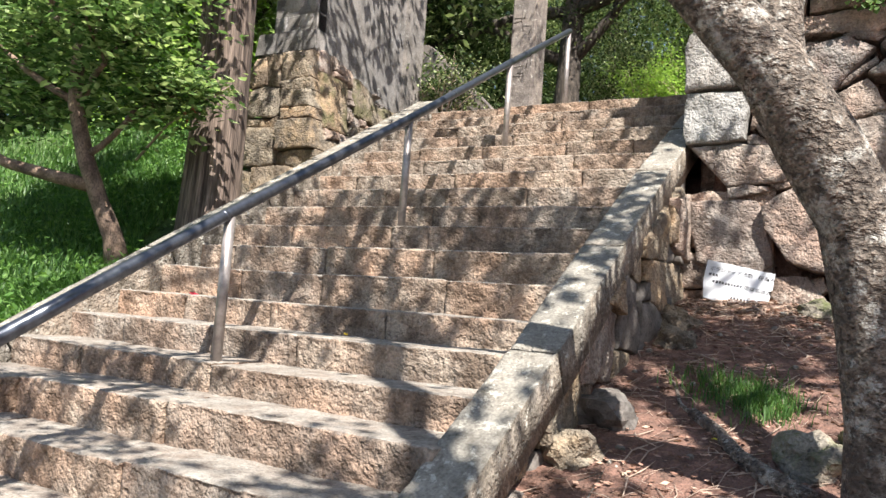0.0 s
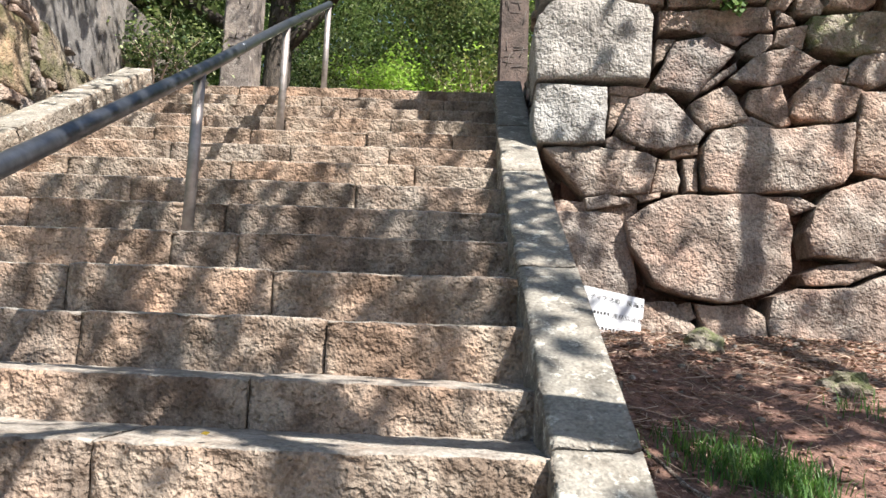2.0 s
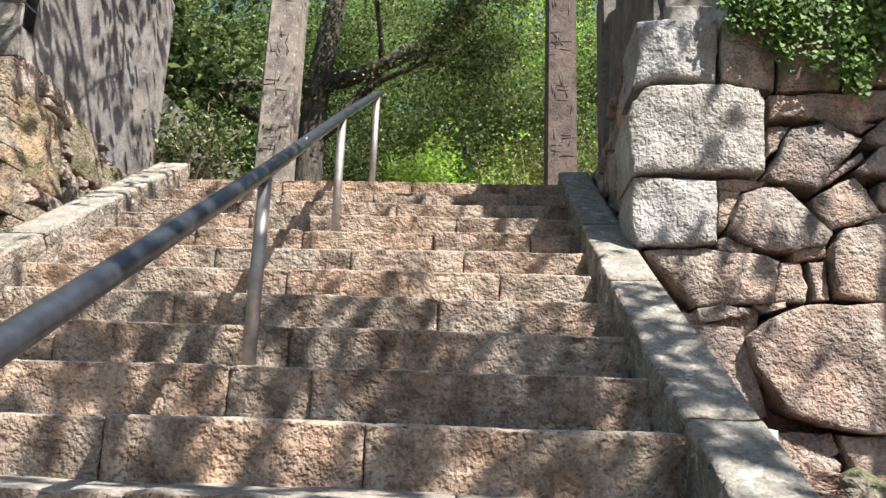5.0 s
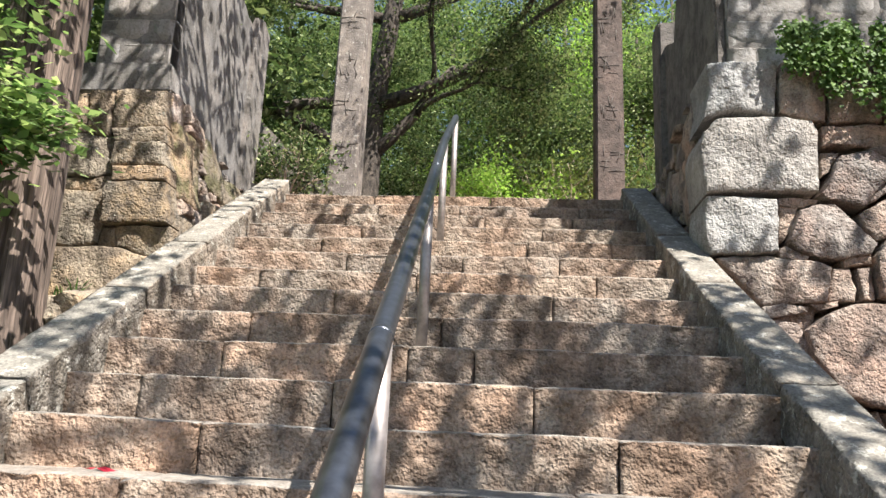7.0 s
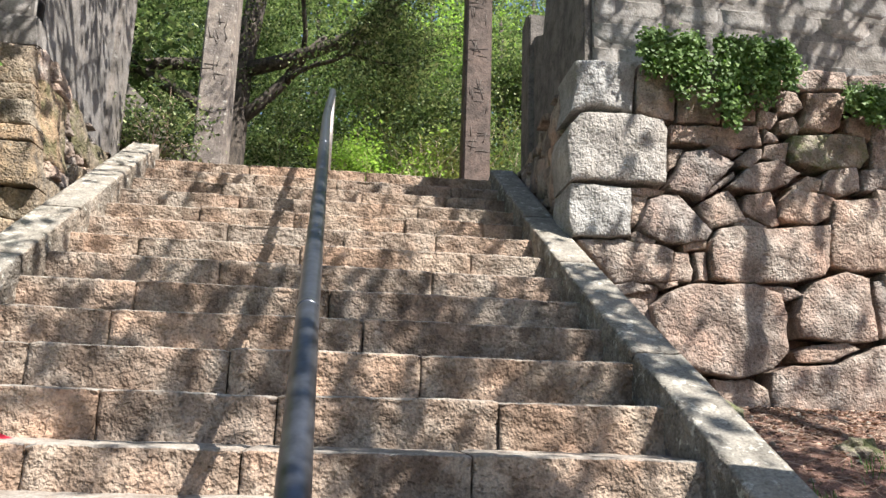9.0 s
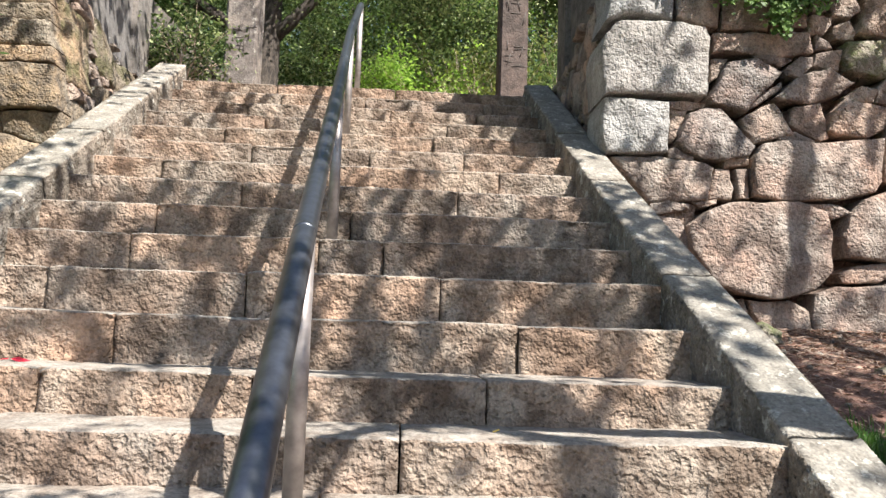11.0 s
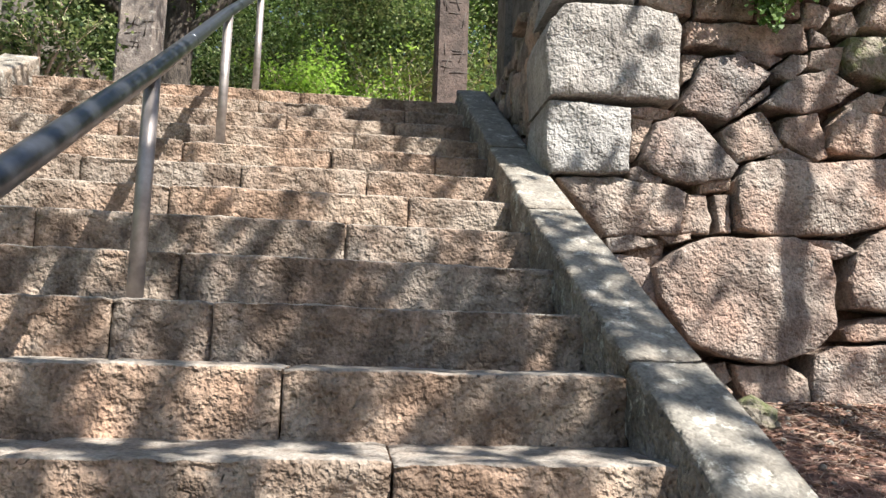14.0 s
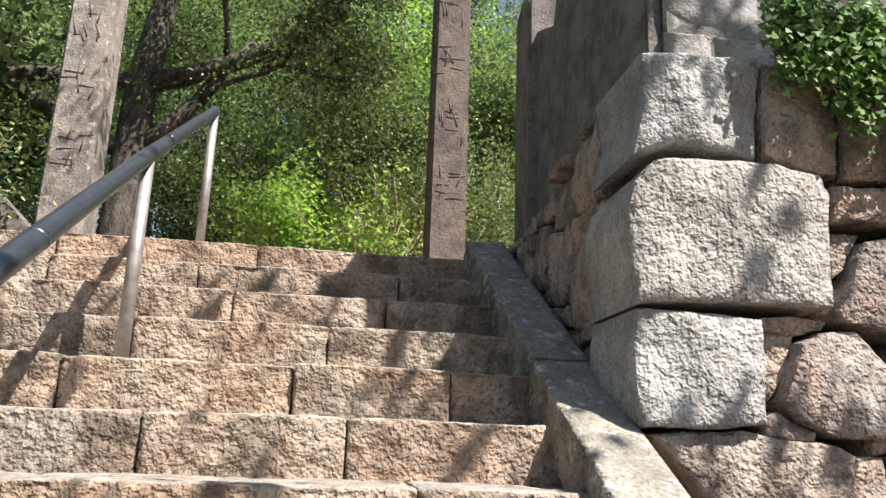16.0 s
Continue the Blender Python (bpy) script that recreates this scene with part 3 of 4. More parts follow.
    s(WALL, 0.0, (0.18, 3.51), (0.36, 3.54), (0.34, 3.40), (0.16, 3.42))
    s(MOSSY, 0.02, (0.37, 3.58), (0.66, 3.62), (0.92, 3.62), (0.95, 3.46), (0.89, 3.39), (0.60, 3.36), (0.39, 3.40), (0.35, 3.48))
    s(WALL, 0.0, (0.58, 3.31), (0.65, 3.37), (0.86, 3.39), (0.87, 3.23), (0.72, 3.17), (0.57, 3.20))
    s(WALL, -0.01, (0.37, 3.22), (0.48, 3.31), (0.57, 3.29), (0.56, 3.21), (0.39, 3.18))
    s(WALL, 0.0, (0.89, 3.37), (1.21, 3.40), (1.19, 3.24), (0.89, 3.22))
    s(WALL, 0.0, (0.27, 3.92), (0.44, 3.92), (0.48, 3.81), (0.42, 3.76), (0.29, 3.76))
    s(WALL, 0.01, (0.50, 3.93), (0.75, 3.93), (0.82, 3.90), (0.75, 3.68), (0.67, 3.63), (0.46, 3.65), (0.51, 3.79))
    s(WALL, -0.01, (0.30, 3.70), (0.41, 3.74), (0.46, 3.66), (0.44, 3.61), (0.31, 3.61))
    s(WALL, -0.01, (0.18, 3.64), (0.28, 3.59), (0.29, 3.54), (0.17, 3.53))
    s(WALL, 0.0, (0.15, 3.76), (0.29, 3.75), (0.29, 3.70), (0.23, 3.63), (0.11, 3.63))
    s(WALL, -0.01, (0.16, 3.89), (0.25, 3.92), (0.26, 3.79), (0.14, 3.78))
    s(WALL, 0.0, (0.38, 4.06), (0.62, 4.11), (0.84, 4.11), (0.85, 3.97), (0.48, 3.94), (0.38, 3.97))
    s(WALL, 0.0, (0.85, 4.08), (1.28, 4.16), (1.26, 3.93), (0.91, 3.89), (0.85, 3.94))
    s(WALL, -0.01, (0.84, 3.77), (1.08, 3.81), (1.25, 3.78), (1.23, 3.61), (0.97, 3.61), (0.81, 3.66))
    s(WALL, 0.0, (0.98, 3.57), (1.22, 3.59), (1.21, 3.43), (0.97, 3.42))
    s(WALL, 0.0, (-0.45, 4.07), (-0.14, 4.10), (-0.14, 3.65), (-0.45, 3.63))
    s(WALL, -0.01, (-0.12, 4.10), (0.15, 4.12), (0.12, 3.68), (-0.12, 3.66))
    s(WALL, 0.0, (0.17, 4.11), (0.37, 4.11), (0.36, 3.95), (0.18, 3.91))
    s(WALL, -0.01, (0.03, 2.98), (0.17, 2.93), (-0.04, 2.90), (-0.08, 2.91))
    s(WALL, 0.0, (-0.92, 2.47), (-0.80, 2.49), (-0.67, 2.47), (-0.67, 2.44), (-0.90, 2.40))
    s(WALL, 0.0, (-0.66, 2.49), (-0.49, 2.51), (-0.49, 2.48), (-0.61, 2.45))
    s(WALL, 0.0, (-1.18, 2.37), (-0.84, 2.40), (-0.73, 2.38), (-0.67, 2.27), (-0.64, 2.12), (-0.61, 1.96), (-0.70, 1.90), (-1.11, 1.96))
    s(WALL, 0.07, (-0.57, 2.43), (-0.40, 2.49), (0.03, 2.52), (0.20, 2.45), (0.23, 2.30), (0.21, 2.08), (0.11, 1.95), (-0.12, 1.89), (-0.35, 1.90), (-0.53, 1.98), (-0.66, 2.19), (-0.70, 2.33))
    s(WALL, -0.01, (0.10, 2.51), (0.30, 2.50), (0.40, 2.45), (0.27, 2.41), (0.18, 2.48))
    s(WALL, 0.03, (0.38, 2.44), (0.45, 2.54), (0.70, 2.63), (0.86, 2.60), (0.86, 2.41), (0.89, 2.18), (0.58, 2.15), (0.34, 2.17), (0.31, 2.31))
    s(WALL, 0.0, (0.91, 2.59), (1.12, 2.62), (1.08, 2.21), (0.92, 2.19), (0.90, 2.41))
    s(WALL, 0.01, (0.28, 2.07), (0.42, 2.12), (0.67, 2.16), (0.76, 2.12), (0.54, 2.02), (0.30, 2.01))
    s(WALL, 0.03, (-0.29, 1.87), (-0.03, 1.89), (0.08, 1.82), (0.11, 1.57), (-0.16, 1.55), (-0.25, 1.71))
    s(WALL, 0.05, (0.13, 1.93), (0.24, 1.98), (0.56, 2.00), (0.89, 2.14), (1.13, 2.17), (1.06, 1.53), (0.11, 1.52), (0.09, 1.79))
    s(WALL, 0.02, (-0.61, 1.88), (-0.47, 1.89), (-0.40, 1.88), (-0.30, 1.75), (-0.35, 1.61), (-0.64, 1.61))
    s(WALL, -0.02, (-0.38, 1.86), (-0.31, 1.88), (-0.28, 1.80), (-0.33, 1.77))
    w = RubbleWall()
    w.stone(1.45, 2.3, 0.8, 0.6, 4, WALL, 0.04, 0.2)
    w.stone(2.3, 2.05, 0.8, 0.55, -4, WALL, 0.03, 0.2)
    w.stone(1.5, 3.0, 0.7, 0.45, 0, WALL, 0.02, 0.2)
    w.limits += [(0.98, 0, -1, 0), (0, 4.10, 0, 1)]
    w.fill(1.0, 3.8, 1.5, 4.05, random.Random(8))
    w.build(wall, Matrix.Translation((0, 5.38, 0)), 0.40)
    low = RubbleWall()
    low.limits += [(-0.62, 0, 1, 0)]
    low.fill(-1.15, -0.7, 1.4, 2.3, random.Random(9), ((0.3, 0.25), (0.16, 0.13)))
    low.build(wall, Matrix.Translation((0, 5.42, 0)), 0.2)
    back = slab("core", -1.04, 3.9, 5.56, 7.3, 0.9, 4.04, SOIL)
    back.parent = wall
    del back["category"], back["kind"]
    # the face along the steps
    side = thing("wall_east_side", "dark stained rubble face beside the steps", "stone wall", kind="structure")
    w2 = RubbleWall()
    for y, z, a, b in ((5.98, 3.82, 0.5, 0.42), (6.0, 3.36, 0.5, 0.46), (5.95, 2.98, 0.4, 0.32), (6.4, 3.5, 0.42, 0.5), (6.75, 3.6, 0.32, 0.4), (7.05, 3.65, 0.3, 0.3), (6.35, 3.1, 0.5, 0.3)):
        w2.stone(7.6 - y, z, a, b, 0, WALL, -0.01, 0.2)
    w2.limits += [(7.6 - 5.77, 0, 1, 0), (7.6 - 5.6, 4.06, -0.16, 1), (0.15, 0, -1, 0)]
    w2.fill(0.2, 1.85, 2.4, 4.0, random.Random(3), ((0.34, 0.28), (0.2, 0.16), (0.12, 0.1)))
    w2.build(side, Matrix.Translation((-1.17, 7.6, 0)) @ Matrix.Rotation(radians(-90), 4, "Z"), 0.2)


east_wall()
def prism(name, outline, y0, y1, mat, across="x"):
    """A wall from an upright outline; across: the axis along which the outline's first number runs."""
    verts = [((u, y0, z) if across == "x" else (y0, u, z)) for u, z in outline] + [((u, y1, z) if across == "x" else (y1, u, z)) for u, z in outline]
    n = len(outline)
    faces = [tuple(range(n))[::-1], tuple(range(n, 2 * n))] + [(i, (i + 1) % n, n + (i + 1) % n, n + i) for i in range(n)]
    bm = bmesh.new()
    vs = [bm.verts.new(v) for v in verts]
    for f in faces:
        bm.faces.new([vs[i] for i in f])
    bmesh.ops.recalc_face_normals(bm, faces=bm.faces[:])
    bmesh.ops.bevel(bm, geom=bm.edges[:], offset=0.014, segments=2, affect="EDGES")
    me = bpy.data.meshes.new(name)
    bm.to_mesh(me)
    bm.free()
    me.materials.append(mat)
    return me


def mortar_walls():
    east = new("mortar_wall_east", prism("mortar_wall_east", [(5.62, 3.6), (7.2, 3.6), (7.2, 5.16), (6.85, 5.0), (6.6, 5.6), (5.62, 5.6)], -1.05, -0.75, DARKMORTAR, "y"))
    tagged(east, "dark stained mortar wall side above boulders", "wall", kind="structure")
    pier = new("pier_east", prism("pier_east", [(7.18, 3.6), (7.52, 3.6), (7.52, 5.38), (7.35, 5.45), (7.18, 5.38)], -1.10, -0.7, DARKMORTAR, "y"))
    tagged(pier, "grey mortar pier ending the wall", "pier", kind="structure")
    west = new("mortar_wall_west", prism("mortar_wall_west", [(5.78, 3.4), (7.3, 3.4), (7.3, 5.35), (7.0, 5.5), (6.6, 6.3), (5.78, 6.3)], -5.45, -4.90, PLASTER, "y"))
    tagged(west, "tall grey mortar wall streaked with stains", "wall", kind="structure")
    pier = new("pier_west", prism("pier_west", [(7.28, 3.4), (7.66, 3.4), (7.66, 5.5), (7.47, 5.58), (7.28, 5.5)], -5.3, -4.86, PLASTER, "y"))
    tagged(pier, "grey mortar pier ending the tall wall", "pier", kind="structure")
    wing = new("wing_wall", prism("wing_wall", [(-6.6, 3.5), (-3.98, 3.5), (-4.08, 3.90), (-5.15, 4.92), (-6.6, 5.3)], 8.25, 8.5, DARKMORTAR))
    tagged(wing, "sloping grey mortar wing wall beyond the landing", "wall", kind="structure")
    ledge = new("ledge", prism("ledge", [(-5.62, 3.93), (-4.80, 3.93), (-4.84, 4.16), (-5.58, 4.16)], 5.62, 5.95, PLASTER))
    tagged(ledge, "weathered mortar ledge on the boulder wall", "ledge", kind="structure")


mortar_walls()


def block_course_wall(name, label, x0, x1, y, z0, rows, seed):
    wall = thing(name, label, "block wall", kind="structure")
    rng = random.Random(seed)
    me = block_mesh("block", (0.388, 0.14, 0.186), BLOCK, seed, 0.006, 0.001, 0.09)
    for r in range(rows):
        x = x0 + (0.0 if r % 2 else -0.2)
        while x < x1:
            a, b = max(x, x0), min(x + 0.4, x1)
            if b - a > 0.06:
                ob = part("block", me, BLOCK, wall)
                ob.location = ((a + b) / 2, y + rng.uniform(-0.003, 0.003), z0 + 0.198 * (r + 1))
                ob.scale = ((b - a - 0.012) / 0.388, 1, 1)
            x += 0.4
    core = slab("mortar", x0 + 0.006, x1 - 0.006, y + 0.008, y + 0.2, z0, z0 + 0.198 * rows, PLASTER)
    core.parent = wall
    del core["category"], core["kind"]


block_course_wall("block_wall_east", "pale grey concrete block wall above the boulders", -0.99, 3.9, 5.585, 4.06, 7, 4)
block_course_wall("block_wall_west", "grey concrete blocks stacked on the ledge", -5.46, -4.89, 5.70, 4.15, 10, 6)


def west_wall():
    wall = thing("wall_west", "boulder wall of ochre and grey sandstone", "stone wall", kind="structure")
    w = RubbleWall()
    s = w.stone
    s(-4.93, 3.76, 0.44, 0.26, 0, OCHRE, 0.0, 0.2)
    s(-5.28, 3.74, 0.17, 0.26, 0, OCHRE)
    s(-5.46, 3.72, 0.16, 0.26, 0, OCHRE)
    s(-4.91, 3.57, 0.44, 0.12, -3, OCHRE, 0.03)
    s(-5.34, 3.42, 0.42, 0.30, 0, OCHRE, 0.0)
    s(-4.88, 3.42, 0.46, 0.20, -4, OCHRE, 0.06, 0.3)
    s(-4.87, 3.27, 0.42, 0.11, 0, OCHRE, 0.08, 0.3)
    s(-5.32, 3.23, 0.45, 0.09, 2, OCHRE, -0.02)
    s(-4.88, 3.06, 0.46, 0.29, 0, OCHRE, 0.09, 0.25)
    s(-5.32, 3.00, 0.45, 0.36, 0, OCHRE, 0.02, 0.15)
    s(-5.08, 2.85, 0.14, 0.14, 0, OCHRE)
    s(-4.82, 2.83, 0.32, 0.18, 0, OCHRE, 0.04)
    s(-5.15, 2.55, 0.6, 0.42, 6, OCHRE, 0.05)
    s(-5.5, 2.5, 0.3, 0.4, 0, OCHRE)
    w.limits += [(-4.66, 3.0, 0.985, 0.17), (-5.63, 0, -1, 0), (0, 3.92, 0, 1)]
    w.build(wall, Matrix.Translation((0, 5.56, 0)) @ Matrix.Rotation(0.0, 4, "X"), 0.34)
    core = slab("core", -5.58, -4.98, 5.7, 7.6, 1.8, 3.9, DARKMORTAR)
    core.parent = wall
    del core["category"], core["kind"]
    side = thing("wall_west_side", "mossy rough boulder face beside the steps", "stone wall", kind="structure")
    v = RubbleWall()
    v.stone(0.45, 3.45, 0.5, 0.75, 0, MOSSY_OCHRE, 0.0, 0.2)
    v.stone(0.95, 3.62, 0.5, 0.55, -20, MOSSY_OCHRE, 0.0, 0.2)
    v.stone(0.9, 3.2, 0.55, 0.3, -20, OCHRE, 0.03, 0.3)
    v.stone(1.4, 3.5, 0.5, 0.45, -10, MOSSY_OCHRE, 0.0, 0.2)
    v.stone(1.85, 3.6, 0.4, 0.4, -10, OCHRE, 0.0, 0.3)
    v.stone(0.4, 2.9, 0.5, 0.35, 0, OCHRE, 0.0, 0.2)
    v.fill(0.3, 2.1, 2.5, 3.9, random.Random(12), ((0.25, 0.2), (0.14, 0.11)))
    v.limits += [(0.22, 0, -1, 0), (0.2, 4.0, 0.24, 1), (2.15, 0, 1, 0)]
    v.build(side, Matrix.Translation((-4.66, 5.45, 3.0)) @ Matrix.Rotation(radians(-8), 4, "Y") @ Matrix.Rotation(radians(90), 4, "Z") @ Matrix.Translation((0, 0, -3.0)), 0.25)


west_wall()


def kerb_footing():
    """Lumps of mortar and rubble that carry the coping above the bare soil."""
    base = thing("kerb_footing", "crumbling mortar and rubble under the coping", "footing", kind="structure")
    rng = random.Random(21)
    w = RubbleWall()
    w.fill(0.8, 5.3, -0.1, 3.0, rng, ((0.5, 0.4), (0.3, 0.25), (0.18, 0.14), (0.1, 0.1)))
    kept = []
    for st in w.stones:
        y = st[0]
        top, low = stair_line(y) - 0.05, ground_height(-0.9, y)
        if low - 0.2 < st[1] < top:
            kept.append((*st[:5], rng.choice((DARKMORTAR, DARKMORTAR, OCHRE, OCHRE, WALL)), rng.uniform(-0.03, 0.06), 0.3))
    w.stones = kept
    slope = RISE / RUN
    w.limits += [(3.22, Z0 - 0.10, -slope, 1)]
    w.build(base, Matrix.Translation((-1.185, 0, 0)) @ Matrix.Rotation(radians(90), 4, "Z"), 0.17)
    core = slab("core", -1.37, -1.24, 0.8, 5.4, -0.3, 0.6, SOIL)
    core.parent = base
    del core["category"], core["kind"]
    me = prism("filling", [(0.8, -0.3), (5.5, -0.3), (5.5, stair_line(5.5) - 0.12), (0.8, stair_line(0.8) - 0.12)], -1.36, -1.22, DARKMORTAR, "y")
    part("filling", me, DARKMORTAR, base)
    for i, (x, y, z, r) in enumerate(((-1.0, 4.42, 1.42, 0.11), (-1.08, 3.42, 1.18, 0.15), (-1.08, 3.05, 1.0, 0.12), (-1.04, 4.7, 1.62, 0.12))):
        ob = new("loose_boulder", boulder_mesh(r, 50 + i, (OCHRE, DARKMORTAR, OCHRE)[i % 3]))
        ob.location = (x, y, ground_height(x, y) + r * 0.05)
        tagged(ob, "rough weathered stone at the footing's edge", "boulder", "stones by the footing")


def boulder_mesh(r, seed, mat):
    bm = bmesh.new()
    bmesh.ops.create_icosphere(bm, subdivisions=3, radius=r)
    for v in bm.verts:
        k = noise.noise(v.co * (1.1 / r) + Vector((seed, 0, 0))) * 0.6 + noise.noise(v.co * (3.2 / r) + Vector((0, seed, 0))) * 0.25
        v.co *= 1 + k
        v.co.z *= 0.75
    me = bpy.data.meshes.new("boulder")
    bm.to_mesh(me)
    bm.free()
    me.materials.append(mat)
    return me


kerb_footing()


def bank_rocks():
    for i, (x, y, r, mat) in enumerate(((-4.86, 5.22, 0.24, OCHRE), (-4.70, 4.86, 0.19, WALL), (-5.08, 5.30, 0.20, OCHRE), (-4.63, 4.50, 0.15, OCHRE))):
        ob = new("bank_rock", boulder_mesh(r, 70 + i * 3, mat))
        ob.location = (x, y, ground_height(x, y) + r * 0.12)
        tagged(ob, "rough brown rock between cedar and coping", "boulder", "rocks beside the coping")


bank_rocks()


# ---- handrail ----
def build_handrail():
    rail = thing("handrail", "steel handrail with dark top tube on pale posts", "handrail")

    def at(y):
        x = float(np.interp(y, (1.3, 2.6, 4.3, 5.9, 7.5), (-2.63, -2.707, -2.796, -2.885, -2.93)))
        return (x, y, stair_line(y) + float(np.interp(y, (1.9, 2.6, 4.3), (0.75, 0.743, 0.712))))

    line = [at(1.3), at(1.9), at(2.6), at(3.4), at(4.3), at(5.1), at(5.93), at(7.43), at(7.47)]
    part("top_tube", joined("top_tube", [tube(line, [0.030] * 8 + [0.028], 18)], IRON), IRON, rail, "dark painted steel tube")
    for y in (1.45, 2.64, 4.268, 5.97, 7.44):
        k = min(12, math.floor((y - Y0) / RUN))
        x, _, z = at(y)
        part("post", joined("post", [tube([(x, y, step_height(k) - 0.012), (x, y, z - 0.02)], [0.0255] * 2, 18)], STEEL), STEEL, rail, "pale stainless steel post")
    for y in (2.6, 4.9, 6.3):
        x, _, z = at(y)
        slope = math.atan2(RISE, RUN)
        d = Vector((0, math.cos(slope), math.sin(slope))) * 0.012
        part("sleeve", joined("sleeve", [tube([Vector((x, y, z)) - d, Vector((x, y, z)) + d], [0.0304] * 2, 18)], IRON), IRON, rail, "welded joint ring")


build_handrail()


# ---- pillars ----
def build_pillar(x, y, w, d, seed, stone):
    pillar = thing("stone_pillar", "tall weathered granite pillar with carved characters", "pillar", (x, y, TOP_Z - 0.03), "gate pillars")
    bm = bmesh.new()
    bmesh.ops.create_cube(bm, size=1)
    for v in bm.verts:
        k = 0.90 if v.co.z > 0 else 1.0
        v.co = (v.co.x * w * k, v.co.y * d * k, 3.3 + v.co.z * 6.6)
    bmesh.ops.bevel(bm, geom=bm.edges[:], offset=0.025, segments=2, affect="EDGES")
    part("shaft", bm, stone, pillar)
    rng = random.Random(seed)
    for i in range(7):
        pieces = []
        zc = 1.35 + i * 0.62
        for _ in range(9):
            a = rng.uniform(-0.11, 0.11)
            b = zc + rng.uniform(-0.16, 0.16)
            if rng.random() < 0.55:
                p, q = (a - rng.uniform(0.03, 0.10), b), (a + rng.uniform(0.03, 0.10), b + rng.uniform(-0.02, 0.03))
            else:
                p, q = (a, b - rng.uniform(0.04, 0.11)), (a + rng.uniform(-0.05, 0.05), b + rng.uniform(0.03, 0.1))
            face = -d / 2 * (1 - 0.1 * (zc / 6.6)) - 0.001
            pieces.append(tube([(p[0], face, p[1]), (q[0], face, q[1])], [0.007, 0.005], 5))
        # nothing is cut in: dark strokes on the face paint the grooves' shade
        part("carved_character", joined("carved_character", pieces, SHADOWSTONE), SHADOWSTONE, pillar, "carved character as strokes in the groove's shade colour")


# dark colour for the shade inside carved strokes
SHADOWSTONE = plain_material("groove_shade", (0.10, 0.085, 0.075), 0.95, grain=0.3)
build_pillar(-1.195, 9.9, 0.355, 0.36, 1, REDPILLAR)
build_pillar(-4.50, 9.9, 0.39, 0.42, 2, PILLAR)


# ---- trees ----
def grown(rng, start, way, length, radius, depth, ends, pieces, up=0.12, sides=7, spread=0.7, bend=0.25):
    """Limbs that fork and bend; twig ends are gathered for the leaves."""
    steps = 4
    p, d = Vector(start), Vector(way).normalized()
    pts, radii = [p.copy()], [radius]
    for i in range(steps):
        d = (d + Vector((rng.gauss(0, bend), rng.gauss(0, bend), rng.gauss(0, bend) + up)) * 0.5).normalized()
        p = p + d * length / steps
        pts.append(p.copy())
        radii.append(radius * (1 - 0.45 * (i + 1) / steps))
        if depth <= 1:
            ends.append(tuple(p))
    pieces.append(tube(pts, radii, sides, 0.15))
    if depth <= 0:
        return
    for n in range(rng.choice((2, 3, 3))):
        k = rng.choice((2, 3, 4))
        turn = Vector((rng.gauss(0, 1), rng.gauss(0, 1), rng.gauss(0, 0.5))).normalized()
        grown(rng, pts[k], (d + turn * spread), length * rng.uniform(0.55, 0.8), radii[k] * 0.66, depth - 1, ends, pieces, up, max(4, sides - 1), spread, bend)


def build_tree(name, label, stem, radii, limbs, bark, leaf, count, size, spread, seed, depth=3, extra=None, up=0.1, group=""):
    """stem: the trunk's line; limbs: (index on the stem, direction, length, radius)."""
    rng = random.Random(seed)
    tree = thing(name, label, "tree", group=group)
    pieces, ends = [tube(stem, radii, 14, 0.16, seed)], []
    for i, way, length, r in limbs:
        grown(rng, stem[i], way, length, r, depth, ends, pieces, up)
    part("trunk", joined("trunk", pieces, bark), bark, tree)
    ends += extra or []
    if count:
        g = np.random.default_rng(seed)
        cloud = leaf_cloud("crown", ends, [spread] * len(ends), count, size, leaf, g)
        part("crown", cloud, leaf, tree)
    return tree


# the leaning cherry tree on the bare soil
def cherry_tree():
    tree = thing("cherry_tree", "leaning old tree with grey lichen on rough bark", "tree")
    pieces = [tube([(0.10, 2.78, 0.55), (0.06, 2.76, 0.85), (0.03, 2.74, 1.25), (-0.02, 2.72, 1.6), (-0.09, 2.68, 1.88), (-0.2, 2.6, 2.1), (-0.34, 2.5, 2.33), (-0.55, 2.4, 2.58), (-0.85, 2.3, 2.95), (-1.1, 2.15, 3.6), (-1.2, 1.9, 4.6)],
                   [0.215, 0.17, 0.148, 0.138, 0.124, 0.115, 0.105, 0.095, 0.085, 0.075, 0.05], 40, 0.30, 4),
              tube([(-0.30, 2.52, 2.2), (-0.33, 2.56, 2.5), (-0.31, 2.62, 2.85), (-0.2, 2.7, 3.3), (0.2, 2.8, 4.2)], [0.085, 0.078, 0.07, 0.065, 0.05], 20, 0.25, 8),
              tube([(0.06, 2.80, 1.7), (0.15, 2.86, 2.05), (0.19, 2.9, 2.6), (0.22, 3.0, 3.4)], [0.10, 0.07, 0.065, 0.05], 16, 0.2, 9)]
    ends = []
    rng = random.Random(31)
    for start, way, length in (((-1.2, 1.9, 4.6), (-0.4, -0.5, 1), 1.6), ((0.3, 2.8, 4.2), (0.5, -0.6, 1), 1.6), ((0.2, 3.0, 3.4), (0.6, -0.2, 1), 1.6), ((-1.1, 2.15, 3.6), (0.2, -1.0, 0.7), 1.5)):
        grown(rng, start, way, length, 0.05, 3, ends, pieces)
    part("trunk", joined("trunk", pieces, CHERRY), CHERRY, tree)
